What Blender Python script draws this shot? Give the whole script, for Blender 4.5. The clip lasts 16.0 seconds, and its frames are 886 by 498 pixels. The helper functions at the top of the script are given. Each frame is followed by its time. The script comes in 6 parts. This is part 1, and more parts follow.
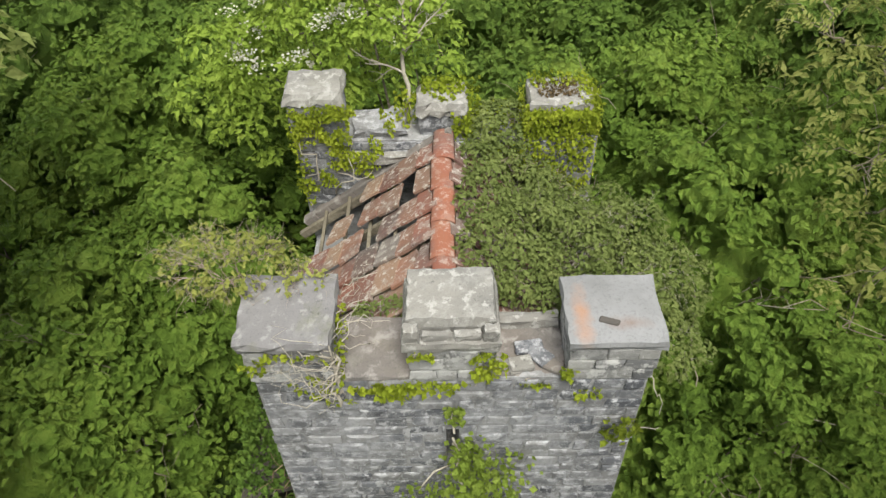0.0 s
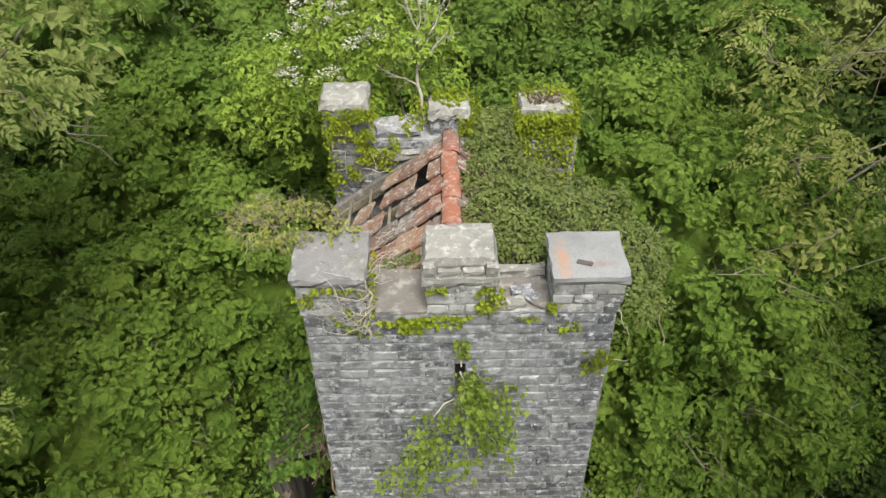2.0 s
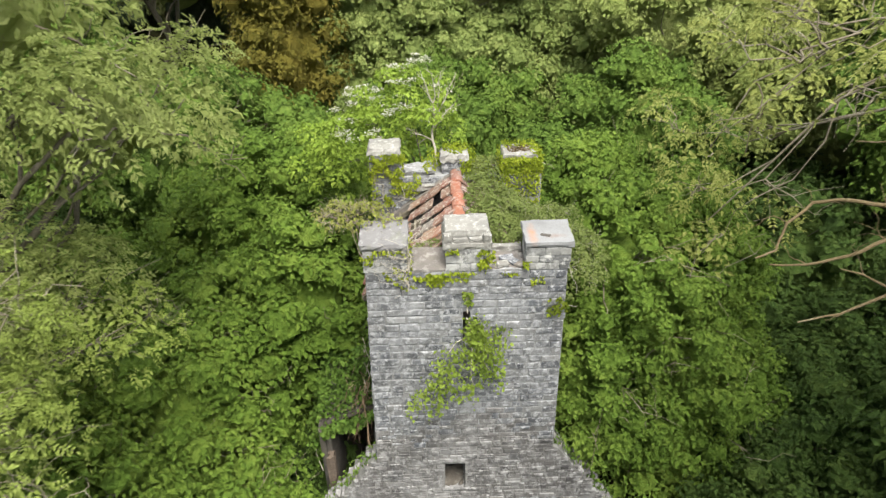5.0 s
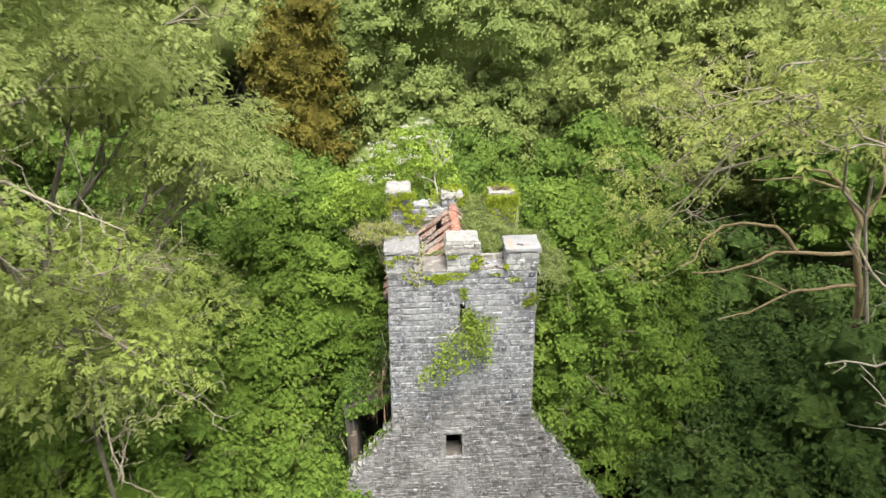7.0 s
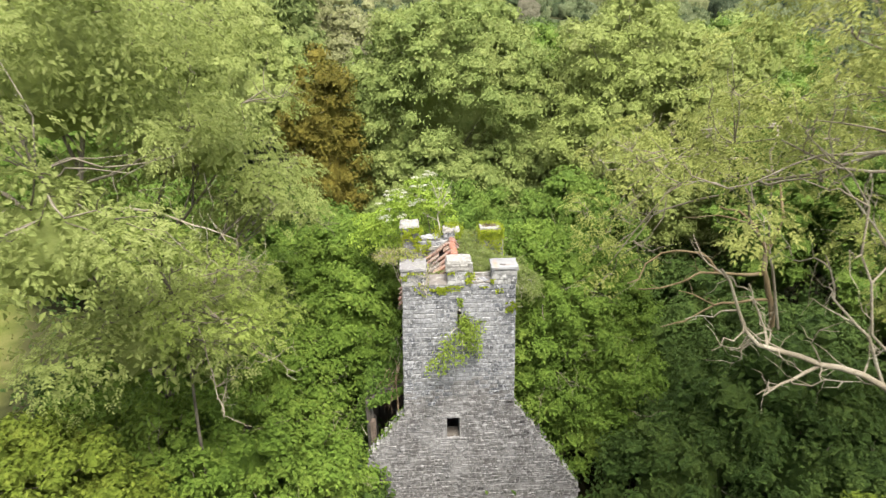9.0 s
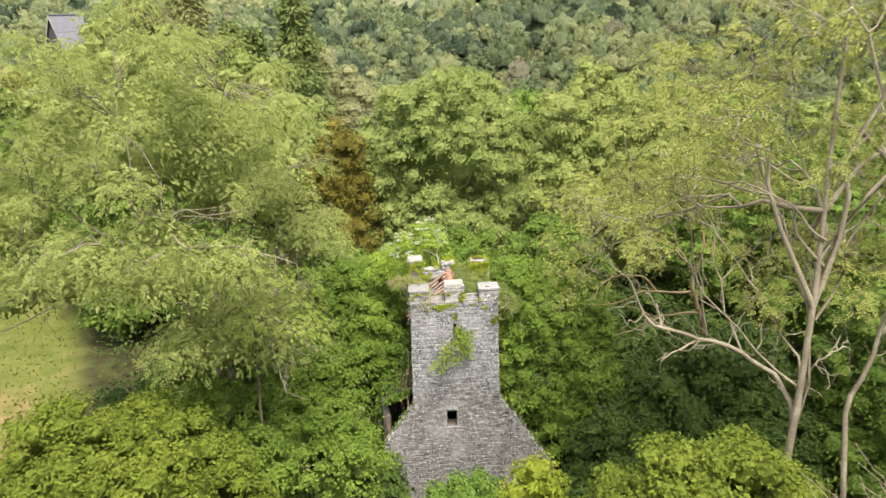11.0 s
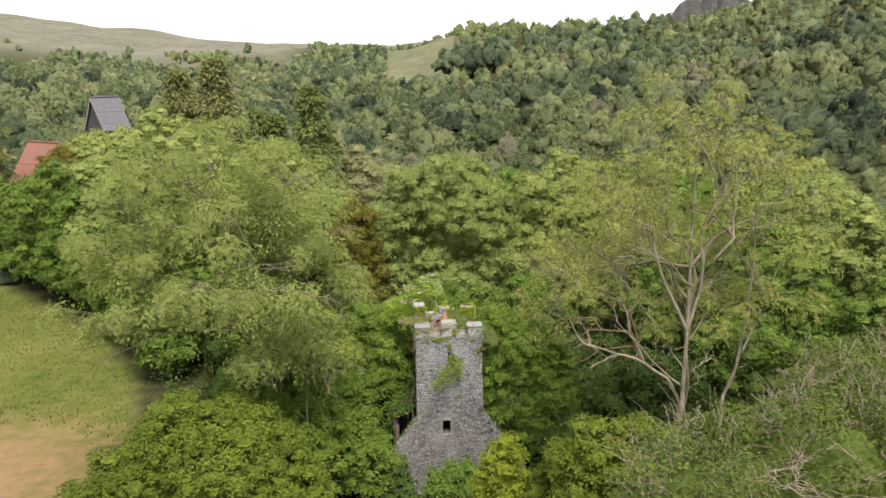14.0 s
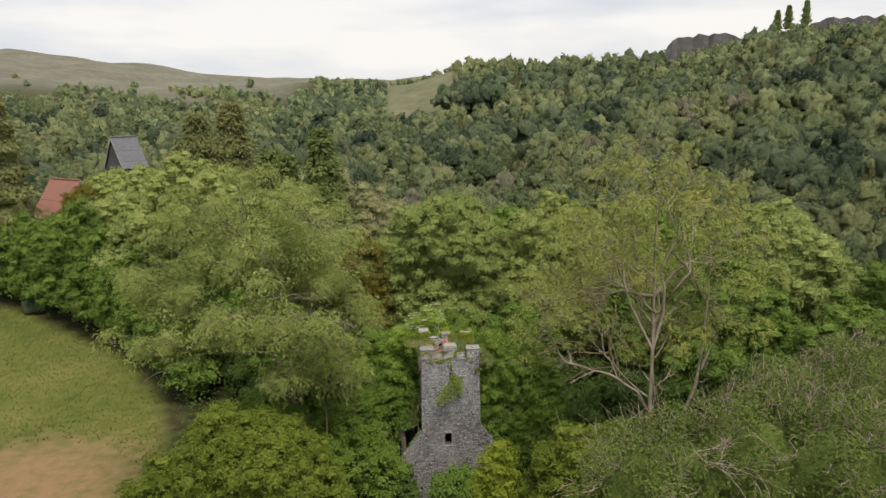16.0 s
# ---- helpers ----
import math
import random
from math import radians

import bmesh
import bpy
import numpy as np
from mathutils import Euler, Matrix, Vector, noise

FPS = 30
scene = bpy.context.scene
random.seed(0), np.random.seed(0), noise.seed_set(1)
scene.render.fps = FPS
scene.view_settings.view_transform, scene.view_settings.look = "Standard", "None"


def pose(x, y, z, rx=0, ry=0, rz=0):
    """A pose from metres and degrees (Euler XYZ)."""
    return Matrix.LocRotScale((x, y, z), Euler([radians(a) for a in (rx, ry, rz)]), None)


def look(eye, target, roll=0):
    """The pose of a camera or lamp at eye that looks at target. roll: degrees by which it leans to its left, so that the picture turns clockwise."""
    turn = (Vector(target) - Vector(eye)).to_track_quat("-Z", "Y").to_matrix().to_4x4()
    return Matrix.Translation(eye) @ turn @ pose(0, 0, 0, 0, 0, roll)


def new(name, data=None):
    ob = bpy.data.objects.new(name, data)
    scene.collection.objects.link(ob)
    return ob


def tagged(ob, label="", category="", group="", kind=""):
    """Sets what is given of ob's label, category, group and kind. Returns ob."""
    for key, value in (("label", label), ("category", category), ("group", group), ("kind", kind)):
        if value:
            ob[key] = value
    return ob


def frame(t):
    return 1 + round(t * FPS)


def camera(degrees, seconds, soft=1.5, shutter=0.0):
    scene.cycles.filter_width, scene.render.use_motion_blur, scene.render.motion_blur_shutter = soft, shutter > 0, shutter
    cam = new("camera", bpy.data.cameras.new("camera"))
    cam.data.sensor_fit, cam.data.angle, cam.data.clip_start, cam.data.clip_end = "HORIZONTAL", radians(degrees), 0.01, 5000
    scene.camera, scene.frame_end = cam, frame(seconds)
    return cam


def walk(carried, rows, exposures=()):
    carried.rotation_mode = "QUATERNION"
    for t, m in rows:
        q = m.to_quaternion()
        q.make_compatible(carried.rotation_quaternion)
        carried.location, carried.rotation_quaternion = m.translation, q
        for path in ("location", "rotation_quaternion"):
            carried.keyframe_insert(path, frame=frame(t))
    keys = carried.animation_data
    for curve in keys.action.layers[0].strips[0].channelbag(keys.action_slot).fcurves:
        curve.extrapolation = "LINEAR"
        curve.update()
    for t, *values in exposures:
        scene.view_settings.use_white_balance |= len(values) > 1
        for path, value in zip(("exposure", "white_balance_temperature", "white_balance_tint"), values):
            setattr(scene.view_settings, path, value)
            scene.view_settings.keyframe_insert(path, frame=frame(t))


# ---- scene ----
cam = camera(63.8, 16.0, 1.35, 0.5)
PATH = [
    (0, (0.034, -0.422, 14.447), (-0.2460, 13.1780, -0.2130), -1.70),
    (0.5, (-0.003, -0.801, 14.540), (-0.2363, 13.0374, 0.1064), -1.54),
    (1, (-0.040, -1.226, 14.648), (-0.2341, 12.8664, 0.4626), -1.40),
    (1.5, (-0.084, -1.717, 14.777), (-0.2342, 12.6536, 0.8759), -1.26),
    (2, (-0.139, -2.273, 14.927), (-0.2291, 12.4034, 1.3507), -1.10),
    (2.5, (-0.205, -2.886, 15.095), (-0.2211, 12.1135, 1.8771), -0.94),
    (3, (-0.282, -3.555, 15.279), (-0.2189, 11.7709, 2.4411), -0.84),
    (3.5, (-0.366, -4.267, 15.478), (-0.2260, 11.3830, 3.0280), -0.80),
    (6, (-0.825, -9.010, 16.542), (-0.2650, 8.2700, 6.4920), -0.60),
    (6.5, (-0.934, -10.152, 16.794), (-0.2825, 7.3756, 7.2014), -0.56),
    (7, (-1.020, -11.310, 17.089), (-0.3107, 6.4374, 7.9067), -0.52),
    (7.5, (-1.071, -12.515, 17.433), (-0.3556, 5.4191, 8.6128), -0.49),
    (8, (-1.114, -13.783, 17.789), (-0.4141, 4.3199, 9.3207), -0.49),
    (8.5, (-1.177, -15.117, 18.122), (-0.4734, 3.1532, 10.0267), -0.53),
    (9, (-1.245, -16.506, 18.443), (-0.5250, 1.9340, 10.7330), -0.60),
    (11.5, (-1.496, -24.625, 20.392), (-0.7360, -5.5650, 14.4020), -1.80),
    (12, (-1.604, -26.165, 20.732), (-0.7680, -7.0090, 15.0644), -1.61),
    (12.5, (-1.700, -27.737, 21.102), (-0.8078, -8.4928, 15.7400), -1.46),
    (13, (-1.798, -29.330, 21.493), (-0.8641, -10.0109, 16.4108), -1.34),
    (13.5, (-1.916, -30.924, 21.867), (-0.9451, -11.5400, 17.0462), -1.23),
    (14, (-2.054, -32.501, 22.208), (-1.0505, -13.0580, 17.6338), -1.11),
    (14.5, (-2.191, -34.026, 22.523), (-1.1662, -14.5311, 18.1816), -1.01),
    (15, (-2.311, -35.430, 22.832), (-1.2738, -15.8909, 18.7083), -0.97),
    (15.5, (-2.418, -36.640, 23.157), (-1.3679, -17.0596, 19.2354), -1.01),
    (16, (-2.526, -37.681, 23.502), (-1.4560, -18.0610, 19.7720), -1.10),
]
walk(cam, [(t, look(eye, target, roll)) for t, eye, target, roll in PATH],
     [(0, 0.01, 6500, 7), (2, 0.13, 6500, 7), (3.5, 0.28, 6500, 7), (7, 0.78, 6500, 9), (9, 0.83, 6600, 10), (12.5, 0.68, 7000, 11), (14.5, 0.0, 6850, 11), (16, -0.38, 6850, 11)])

# ---- world, sun ----
world = bpy.data.worlds.new("overcast_sky")
scene.world = world
world.use_nodes = True
wn, wl = world.node_tree.nodes, world.node_tree.links
wn.clear()
sky = wn.new("ShaderNodeTexSky")
sky.sky_type, sky.sun_disc = "NISHITA", False
sky.sun_elevation, sky.sun_rotation = radians(63), radians(164)
sky.air_density, sky.dust_density = 1.0, 2.0
dim = wn.new("ShaderNodeVectorMath")
dim.operation = "SCALE"
dim.inputs["Scale"].default_value = 0.10
wl.new(sky.outputs[0], dim.inputs[0])
wco = wn.new("ShaderNodeTexCoord")
wmap = wn.new("ShaderNodeMapping")
wmap.inputs["Scale"].default_value = (1.6, 1.6, 9.0)
wl.new(wco.outputs["Generated"], wmap.inputs[0])
cloud = wn.new("ShaderNodeTexNoise")
cloud.inputs["Scale"].default_value, cloud.inputs["Detail"].default_value = 2.1, 7
cloud.inputs["Roughness"].default_value = 0.5
wl.new(wmap.outputs[0], cloud.inputs["Vector"])
cramp = wn.new("ShaderNodeValToRGB")
cramp.color_ramp.elements[0].position, cramp.color_ramp.elements[0].color = 0.34, (0.74, 0.785, 0.87, 1)
cramp.color_ramp.elements[1].position, cramp.color_ramp.elements[1].color = 0.58, (1.0, 1.0, 1.0, 1)
wl.new(cloud.outputs[0], cramp.inputs[0])
wmix = wn.new("ShaderNodeMix")
wmix.data_type = "RGBA"
wmix.inputs[0].default_value = 0.86
wl.new(dim.outputs[0], wmix.inputs[6])
wl.new(cramp.outputs[0], wmix.inputs[7])
bg = wn.new("ShaderNodeBackground")
bg.inputs["Strength"].default_value = 1.34
wl.new(wmix.outputs[2], bg.inputs[0])
wout = wn.new("ShaderNodeOutputWorld")
wl.new(bg.outputs[0], wout.inputs[0])

sun = new("sun", bpy.data.lights.new("sun", "SUN"))
sun.data.energy, sun.data.angle, sun.data.color = 6.2, radians(30), (1.0, 0.95, 0.86)
sun.matrix_world = look((9, -26, 64), (0, 4, 2))

# ---- materials ----


def ramp_node(n, stops):
    r = n.new("ShaderNodeValToRGB")
    e = r.color_ramp.elements
    while len(e) < len(stops):
        e.new(0.5)
    for k, (p, c) in enumerate(stops):
        e[k].position, e[k].color = p, (*c, 1)
    return r


def mixed(n, l, a, b, fac, mode="MIX"):
    m = n.new("ShaderNodeMix")
    m.data_type, m.blend_type = "RGBA", mode
    for sock, v in ((m.inputs[0], fac), (m.inputs[6], a), (m.inputs[7], b)):
        if isinstance(v, (int, float)):
            sock.default_value = v
        elif isinstance(v, tuple):
            sock.default_value = (*v, 1)
        else:
            l.new(v, sock)
    return m.outputs[2]


def noise_node(n, l, co, scale, detail=4, rough=0.55):
    t = n.new("ShaderNodeTexNoise")
    t.inputs["Scale"].default_value, t.inputs["Detail"].default_value, t.inputs["Roughness"].default_value = scale, detail, rough
    l.new(co, t.inputs["Vector"])
    return t.outputs[0]


def begin(name):
    m = bpy.data.materials.new(name)
    m.use_nodes = True
    n, l = m.node_tree.nodes, m.node_tree.links
    return m, n, l, n["Principled BSDF"], n.new("ShaderNodeTexCoord").outputs["Object"]


def stepped(n, l, value, lo, hi):
    r = n.new("ShaderNodeMapRange")
    r.inputs["From Min"].default_value, r.inputs["From Max"].default_value = lo, hi
    l.new(value, r.inputs[0])
    return r.outputs[0]


def bumped(n, l, b, height, strength, dist):
    k = n.new("ShaderNodeBump")
    k.inputs["Strength"].default_value, k.inputs["Distance"].default_value = strength, dist
    l.new(height, k.inputs["Height"])
    l.new(k.outputs[0], b.inputs["Normal"])


def leaf_material(name, dark, mid, light, glow=0.13, patch=0.6, rough=0.5, tint=False, gain=1.0):
    """Leaves: one tint a leaf, patches of older and younger growth, light that shines through."""
    m, n, l, b, co = begin(name)
    geo = n.new("ShaderNodeNewGeometry")
    wide = noise_node(n, l, co, patch, 3)
    fac = n.new("ShaderNodeMath")
    fac.operation = "MULTIPLY_ADD"
    l.new(geo.outputs["Random Per Island"], fac.inputs[0])
    fac.inputs[1].default_value = 0.2
    if tint:
        fac.inputs[1].default_value = 0.3
        at = n.new("ShaderNodeAttribute")
        at.attribute_name = "tint"
        grain = n.new("ShaderNodeMath")
        grain.operation = "MULTIPLY_ADD"
        l.new(noise_node(n, l, co, 1.7, 8, 0.85), grain.inputs[0])
        grain.inputs[1].default_value = 2.8
        shift = n.new("ShaderNodeMath")
        shift.operation = "SUBTRACT"
        l.new(at.outputs["Fac"], shift.inputs[0])
        shift.inputs[1].default_value = 1.32
        l.new(shift.outputs[0], grain.inputs[2])
        l.new(grain.outputs[0], fac.inputs[2])
        bumped(n, l, b, noise_node(n, l, co, 1.3, 8, 0.85), 1.0, 1.5)
    else:
        near = noise_node(n, l, co, 4.5, 3)
        bumped(n, l, b, noise_node(n, l, co, 7, 5, 0.75), 0.8, 0.25)
        l.new(mixed(n, l, stepped(n, l, wide, 0.15, 0.85), stepped(n, l, near, 0.2, 0.8), 0.45), fac.inputs[2])
    r = ramp_node(n, [(p, (1.04 * gain * c[0], gain * c[1], 1.12 * gain * c[2])) for p, c in ((0.16, tuple(0.72 * q for q in dark)), (0.55, mid), (1.0, light))])
    l.new(fac.outputs[0], r.inputs[0])
    l.new(r.outputs[0], b.inputs["Base Color"])
    b.inputs["Roughness"].default_value = rough
    b.inputs["Specular IOR Level"].default_value = 0.10
    tr = n.new("ShaderNodeBsdfTranslucent")
    l.new(mixed(n, l, r.outputs[0], (0.20, 0.31, 0.045), 0.15), tr.inputs[0])
    add = n.new("ShaderNodeMixShader")
    add.inputs[0].default_value = glow
    l.new(b.outputs[0], add.inputs[1])
    l.new(tr.outputs[0], add.inputs[2])
    l.new(add.outputs[0], n["Material Output"].inputs[0])
    return m


def bark_material(name, a, b2, c):
    m, n, l, b, co = begin(name)
    big, fine = noise_node(n, l, co, 1.3, 4), noise_node(n, l, co, 22, 5, 0.7)
    r = ramp_node(n, [(0.3, a), (0.52, b2), (0.72, c)])
    l.new(mixed(n, l, big, fine, 0.45), r.inputs[0])
    l.new(r.outputs[0], b.inputs["Base Color"])
    b.inputs["Roughness"].default_value = 0.9
    bumped(n, l, b, fine, 0.6, 0.03)
    return m


def stone_material(name, tones, lichen, moss=0.0, scale=1.0, soot_amount=0.75, pale=(0.50, 0.49, 0.46), sharp=0.08, stains=(), cover=0.60, wash=0.0):
    """Weathered stone: a tone a block, grain, pale lichen blots, dark grime."""
    tones, pale = [tuple(0.88 * q for q in c) for c in tones], tuple(0.88 * q for q in pale)
    m, n, l, b, co = begin(name)
    geo = n.new("ShaderNodeNewGeometry")
    info = n.new("ShaderNodeObjectInfo")
    s = n.new("ShaderNodeMath")
    s.operation = "ADD"
    l.new(geo.outputs["Random Per Island"], s.inputs[0])
    l.new(info.outputs["Random"], s.inputs[1])
    f = n.new("ShaderNodeMath")
    f.operation = "FRACT"
    l.new(s.outputs[0], f.inputs[0])
    tone = ramp_node(n, [(i / (len(tones) - 1), c) for i, c in enumerate(tones)])
    l.new(f.outputs[0], tone.inputs[0])
    pos = n.new("ShaderNodeNewGeometry").outputs["Position"]
    grain = noise_node(n, l, pos, 38 * scale, 6, 0.7)
    mid = noise_node(n, l, pos, 5.5 * scale, 5, 0.65)
    wide = noise_node(n, l, pos, 0.8 * scale, 4)
    col = mixed(n, l, tone.outputs[0], (0.10, 0.10, 0.10), stepped(n, l, wide, 0.50, 0.85))
    col = mixed(n, l, col, (0.06, 0.06, 0.06), stepped(n, l, grain, 0.52, 0.92))
    blot = n.new("ShaderNodeMath")
    blot.operation = "MULTIPLY"
    l.new(stepped(n, l, mid, cover - sharp, cover + sharp), blot.inputs[0])
    blot.inputs[1].default_value = lichen
    col = mixed(n, l, col, pale, blot.outputs[0])
    lime = n.new("ShaderNodeMath")
    lime.operation = "MULTIPLY"
    l.new(stepped(n, l, noise_node(n, l, pos, 2.4 * scale, 8, 0.78), cover - 0.03 - sharp, cover - 0.03 + sharp), lime.inputs[0])
    lime.inputs[1].default_value = lichen * 0.6
    col = mixed(n, l, col, tuple(0.8 * q for q in pale), lime.outputs[0])
    if wash:
        # broad worn patches of old limewash and dark runs of damp
        streak = n.new("ShaderNodeMapping")
        streak.inputs["Scale"].default_value = (1.0, 1.0, 0.55)
        l.new(pos, streak.inputs[0])
        ws = n.new("ShaderNodeMath")
        ws.operation = "MULTIPLY"
        l.new(stepped(n, l, noise_node(n, l, streak.outputs[0], 1.15, 8, 0.72), 0.50, 0.64), ws.inputs[0])
        ws.inputs[1].default_value = wash
        col = mixed(n, l, col, tuple(0.85 * q for q in pale), ws.outputs[0])
        dp = n.new("ShaderNodeMath")
        dp.operation = "MULTIPLY"
        l.new(stepped(n, l, noise_node(n, l, streak.outputs[0], 1.9, 8, 0.74), 0.57, 0.70), dp.inputs[0])
        dp.inputs[1].default_value = wash * 0.95
        col = mixed(n, l, col, (0.062, 0.066, 0.078), dp.outputs[0])
    soot = n.new("ShaderNodeMath")
    soot.operation = "MULTIPLY"
    l.new(stepped(n, l, noise_node(n, l, pos, 7.5 * scale, 6, 0.75), 0.65 - sharp, 0.65 + sharp), soot.inputs[0])
    soot.inputs[1].default_value = soot_amount
    col = mixed(n, l, col, (0.055, 0.055, 0.055), soot.outputs[0])
    for place, stretch, tint, power in stains:
        gap = n.new("ShaderNodeVectorMath")
        gap.operation = "SUBTRACT"
        l.new(pos, gap.inputs[0])
        gap.inputs[1].default_value = place
        shape = n.new("ShaderNodeVectorMath")
        shape.operation = "MULTIPLY"
        l.new(gap.outputs[0], shape.inputs[0])
        shape.inputs[1].default_value = stretch
        far = n.new("ShaderNodeVectorMath")
        far.operation = "LENGTH"
        l.new(shape.outputs[0], far.inputs[0])
        wob = n.new("ShaderNodeMath")
        wob.operation = "MULTIPLY_ADD"
        l.new(mid, wob.inputs[0])
        wob.inputs[1].default_value = 1.4
        l.new(far.outputs["Value"], wob.inputs[2])
        amount = n.new("ShaderNodeMath")
        amount.operation = "MULTIPLY"
        fade = n.new("ShaderNodeMapRange")
        fade.inputs["From Min"].default_value, fade.inputs["From Max"].default_value = 1.7, 0.8
        l.new(wob.outputs[0], fade.inputs[0])
        l.new(fade.outputs[0], amount.inputs[0])
        amount.inputs[1].default_value = power
        col = mixed(n, l, col, tint, amount.outputs[0])
    if moss:
        mo = n.new("ShaderNodeMath")
        mo.operation = "MULTIPLY"
        l.new(stepped(n, l, noise_node(n, l, pos, 2.1, 5, 0.7), 0.55, 0.7), mo.inputs[0])
        mo.inputs[1].default_value = moss
        col = mixed(n, l, col, (0.10, 0.11, 0.03), mo.outputs[0])
    l.new(col, b.inputs["Base Color"])
    b.inputs["Roughness"].default_value = 0.92
    bumped(n, l, b, mixed(n, l, mid, grain, 0.5), 0.7, 0.02)
    return m


LEAF_SYC = leaf_material("sycamore_leaf", (0.035, 0.074, 0.013), (0.103, 0.187, 0.031), (0.218, 0.324, 0.059))
LEAF_DARK = leaf_material("hazel_leaf", (0.038, 0.076, 0.014), (0.100, 0.172, 0.028), (0.195, 0.280, 0.050))
LEAF_BRIGHT = leaf_material("hawthorn_leaf", (0.060, 0.097, 0.011), (0.156, 0.221, 0.028), (0.294, 0.359, 0.055), gain=0.76)
LEAF_ASH = leaf_material("ash_leaflet", (0.112, 0.152, 0.042), (0.268, 0.330, 0.092), (0.400, 0.450, 0.160), 0.42, gain=1.08)
LEAF_LIME = leaf_material("young_ash_leaflet", (0.109, 0.139, 0.031), (0.262, 0.305, 0.074), (0.370, 0.395, 0.123), 0.24, gain=1.1)
LEAF_YOUNG = leaf_material("fresh_ash_leaflet", (0.098, 0.148, 0.028), (0.240, 0.318, 0.062), (0.360, 0.440, 0.112), 0.3)
LEAF_FRESH = leaf_material("fresh_hazel_leaf", (0.041, 0.086, 0.012), (0.123, 0.207, 0.030), (0.237, 0.333, 0.056))
# next leaf: shade under the trees is put into its darker green
LEAF_SHADE = leaf_material("shaded_leaf", (0.028, 0.060, 0.015), (0.072, 0.128, 0.028), (0.145, 0.215, 0.046), gain=0.78)
LEAF_IVY = leaf_material("ivy_leaf", (0.108, 0.166, 0.015), (0.316, 0.409, 0.034), (0.546, 0.618, 0.071), 0.3, 2.0, gain=0.9)
LEAF_GREY = leaf_material("willow_leaf", (0.130, 0.150, 0.060), (0.27, 0.295, 0.125), (0.43, 0.44, 0.22), 0.3, gain=1.0)
LEAF_BROWN = leaf_material("copper_leaf", (0.060, 0.060, 0.012), (0.140, 0.132, 0.024), (0.265, 0.225, 0.042), 0.25, gain=1.0)
LEAF_PINE = leaf_material("conifer_needle", (0.052, 0.078, 0.024), (0.112, 0.152, 0.044), (0.200, 0.228, 0.078), 0.2, gain=1.35)
LEAF_CEDAR = leaf_material("cedar_needle", (0.066, 0.080, 0.028), (0.146, 0.164, 0.058), (0.250, 0.258, 0.100), 0.2, gain=1.35)
BARK_TWIG = bark_material("brown_twig", (0.165, 0.128, 0.106), (0.34, 0.268, 0.228), (0.49, 0.415, 0.365))
LEAF_THORN = leaf_material("thorn_leaf", (0.046, 0.076, 0.015), (0.116, 0.172, 0.034), (0.225, 0.285, 0.068), gain=0.84)
LEAF_ELDER = leaf_material("elder_leaf", (0.10, 0.165, 0.022), (0.27, 0.40, 0.055), (0.46, 0.60, 0.11), 0.3, 2.0)
LEAF_LEGGY = leaf_material("leggy_yellow_leaf", (0.105, 0.115, 0.030), (0.25, 0.285, 0.065), (0.42, 0.46, 0.12), 0.28, 2.0, gain=1.15)
LEAF_FERN = leaf_material("pale_creeper_leaf", (0.117, 0.169, 0.019), (0.286, 0.377, 0.039), (0.468, 0.546, 0.072), 0.3, 2.0, gain=0.74)
LEAF_VINE = leaf_material("vine_leaf", (0.095, 0.155, 0.024), (0.235, 0.335, 0.050), (0.400, 0.510, 0.100), 0.3, 2.0, gain=0.95)
FLOWER = leaf_material("elder_flower", (0.45, 0.48, 0.32), (0.62, 0.63, 0.48), (0.78, 0.78, 0.66), 0.2, 2.0)
FAR_A = leaf_material("far_leaf_green", (0.080, 0.132, 0.058), (0.194, 0.268, 0.112), (0.360, 0.435, 0.195), 0.17, 0.06, tint=True, gain=0.74)
FAR_B = leaf_material("far_leaf_dark", (0.045, 0.078, 0.044), (0.110, 0.166, 0.084), (0.225, 0.290, 0.145), 0.15, 0.06, tint=True, gain=0.74)
FAR_C = leaf_material("far_leaf_grey", (0.151, 0.158, 0.093), (0.264, 0.268, 0.156), (0.393, 0.393, 0.243), 0.15, 0.06, tint=True, gain=0.74)
FAR_D = leaf_material("far_leaf_light", (0.120, 0.170, 0.068), (0.262, 0.325, 0.125), (0.435, 0.490, 0.210), 0.17, 0.06, tint=True, gain=0.74)
MID_GREEN = leaf_material("oak_leaf", (0.086, 0.134, 0.034), (0.240, 0.320, 0.086), (0.405, 0.460, 0.145), 0.24, 0.4, gain=0.92)
MID_LIME = leaf_material("field_maple_leaf", (0.105, 0.149, 0.037), (0.269, 0.339, 0.086), (0.376, 0.427, 0.152), 0.24, 0.4, gain=0.92)
BARK = bark_material("grey_bark", (0.05, 0.042, 0.030), (0.15, 0.13, 0.095), (0.30, 0.27, 0.20))
BARK_ASH = bark_material("lichened_ash_bark", (0.085, 0.068, 0.047), (0.21, 0.180, 0.130), (0.44, 0.41, 0.34))
BARK_MOSSY = bark_material("mossy_orange_bark", (0.08, 0.058, 0.03), (0.18, 0.13, 0.065), (0.30, 0.26, 0.18))
BARK_PALE = bark_material("bleached_wood", (0.20, 0.175, 0.14), (0.38, 0.345, 0.29), (0.56, 0.53, 0.46))
STONE = stone_material("grey_limestone", [(0.052, 0.055, 0.066), (0.150, 0.156, 0.174), (0.085, 0.088, 0.098), (0.225, 0.222, 0.222), (0.105, 0.112, 0.130), (0.060, 0.064, 0.076), (0.185, 0.187, 0.196), (0.120, 0.124, 0.134)], 0.85, 0, 1.9, 0.85, (0.425, 0.430, 0.450), 0.05, (), 0.555, 0.62)
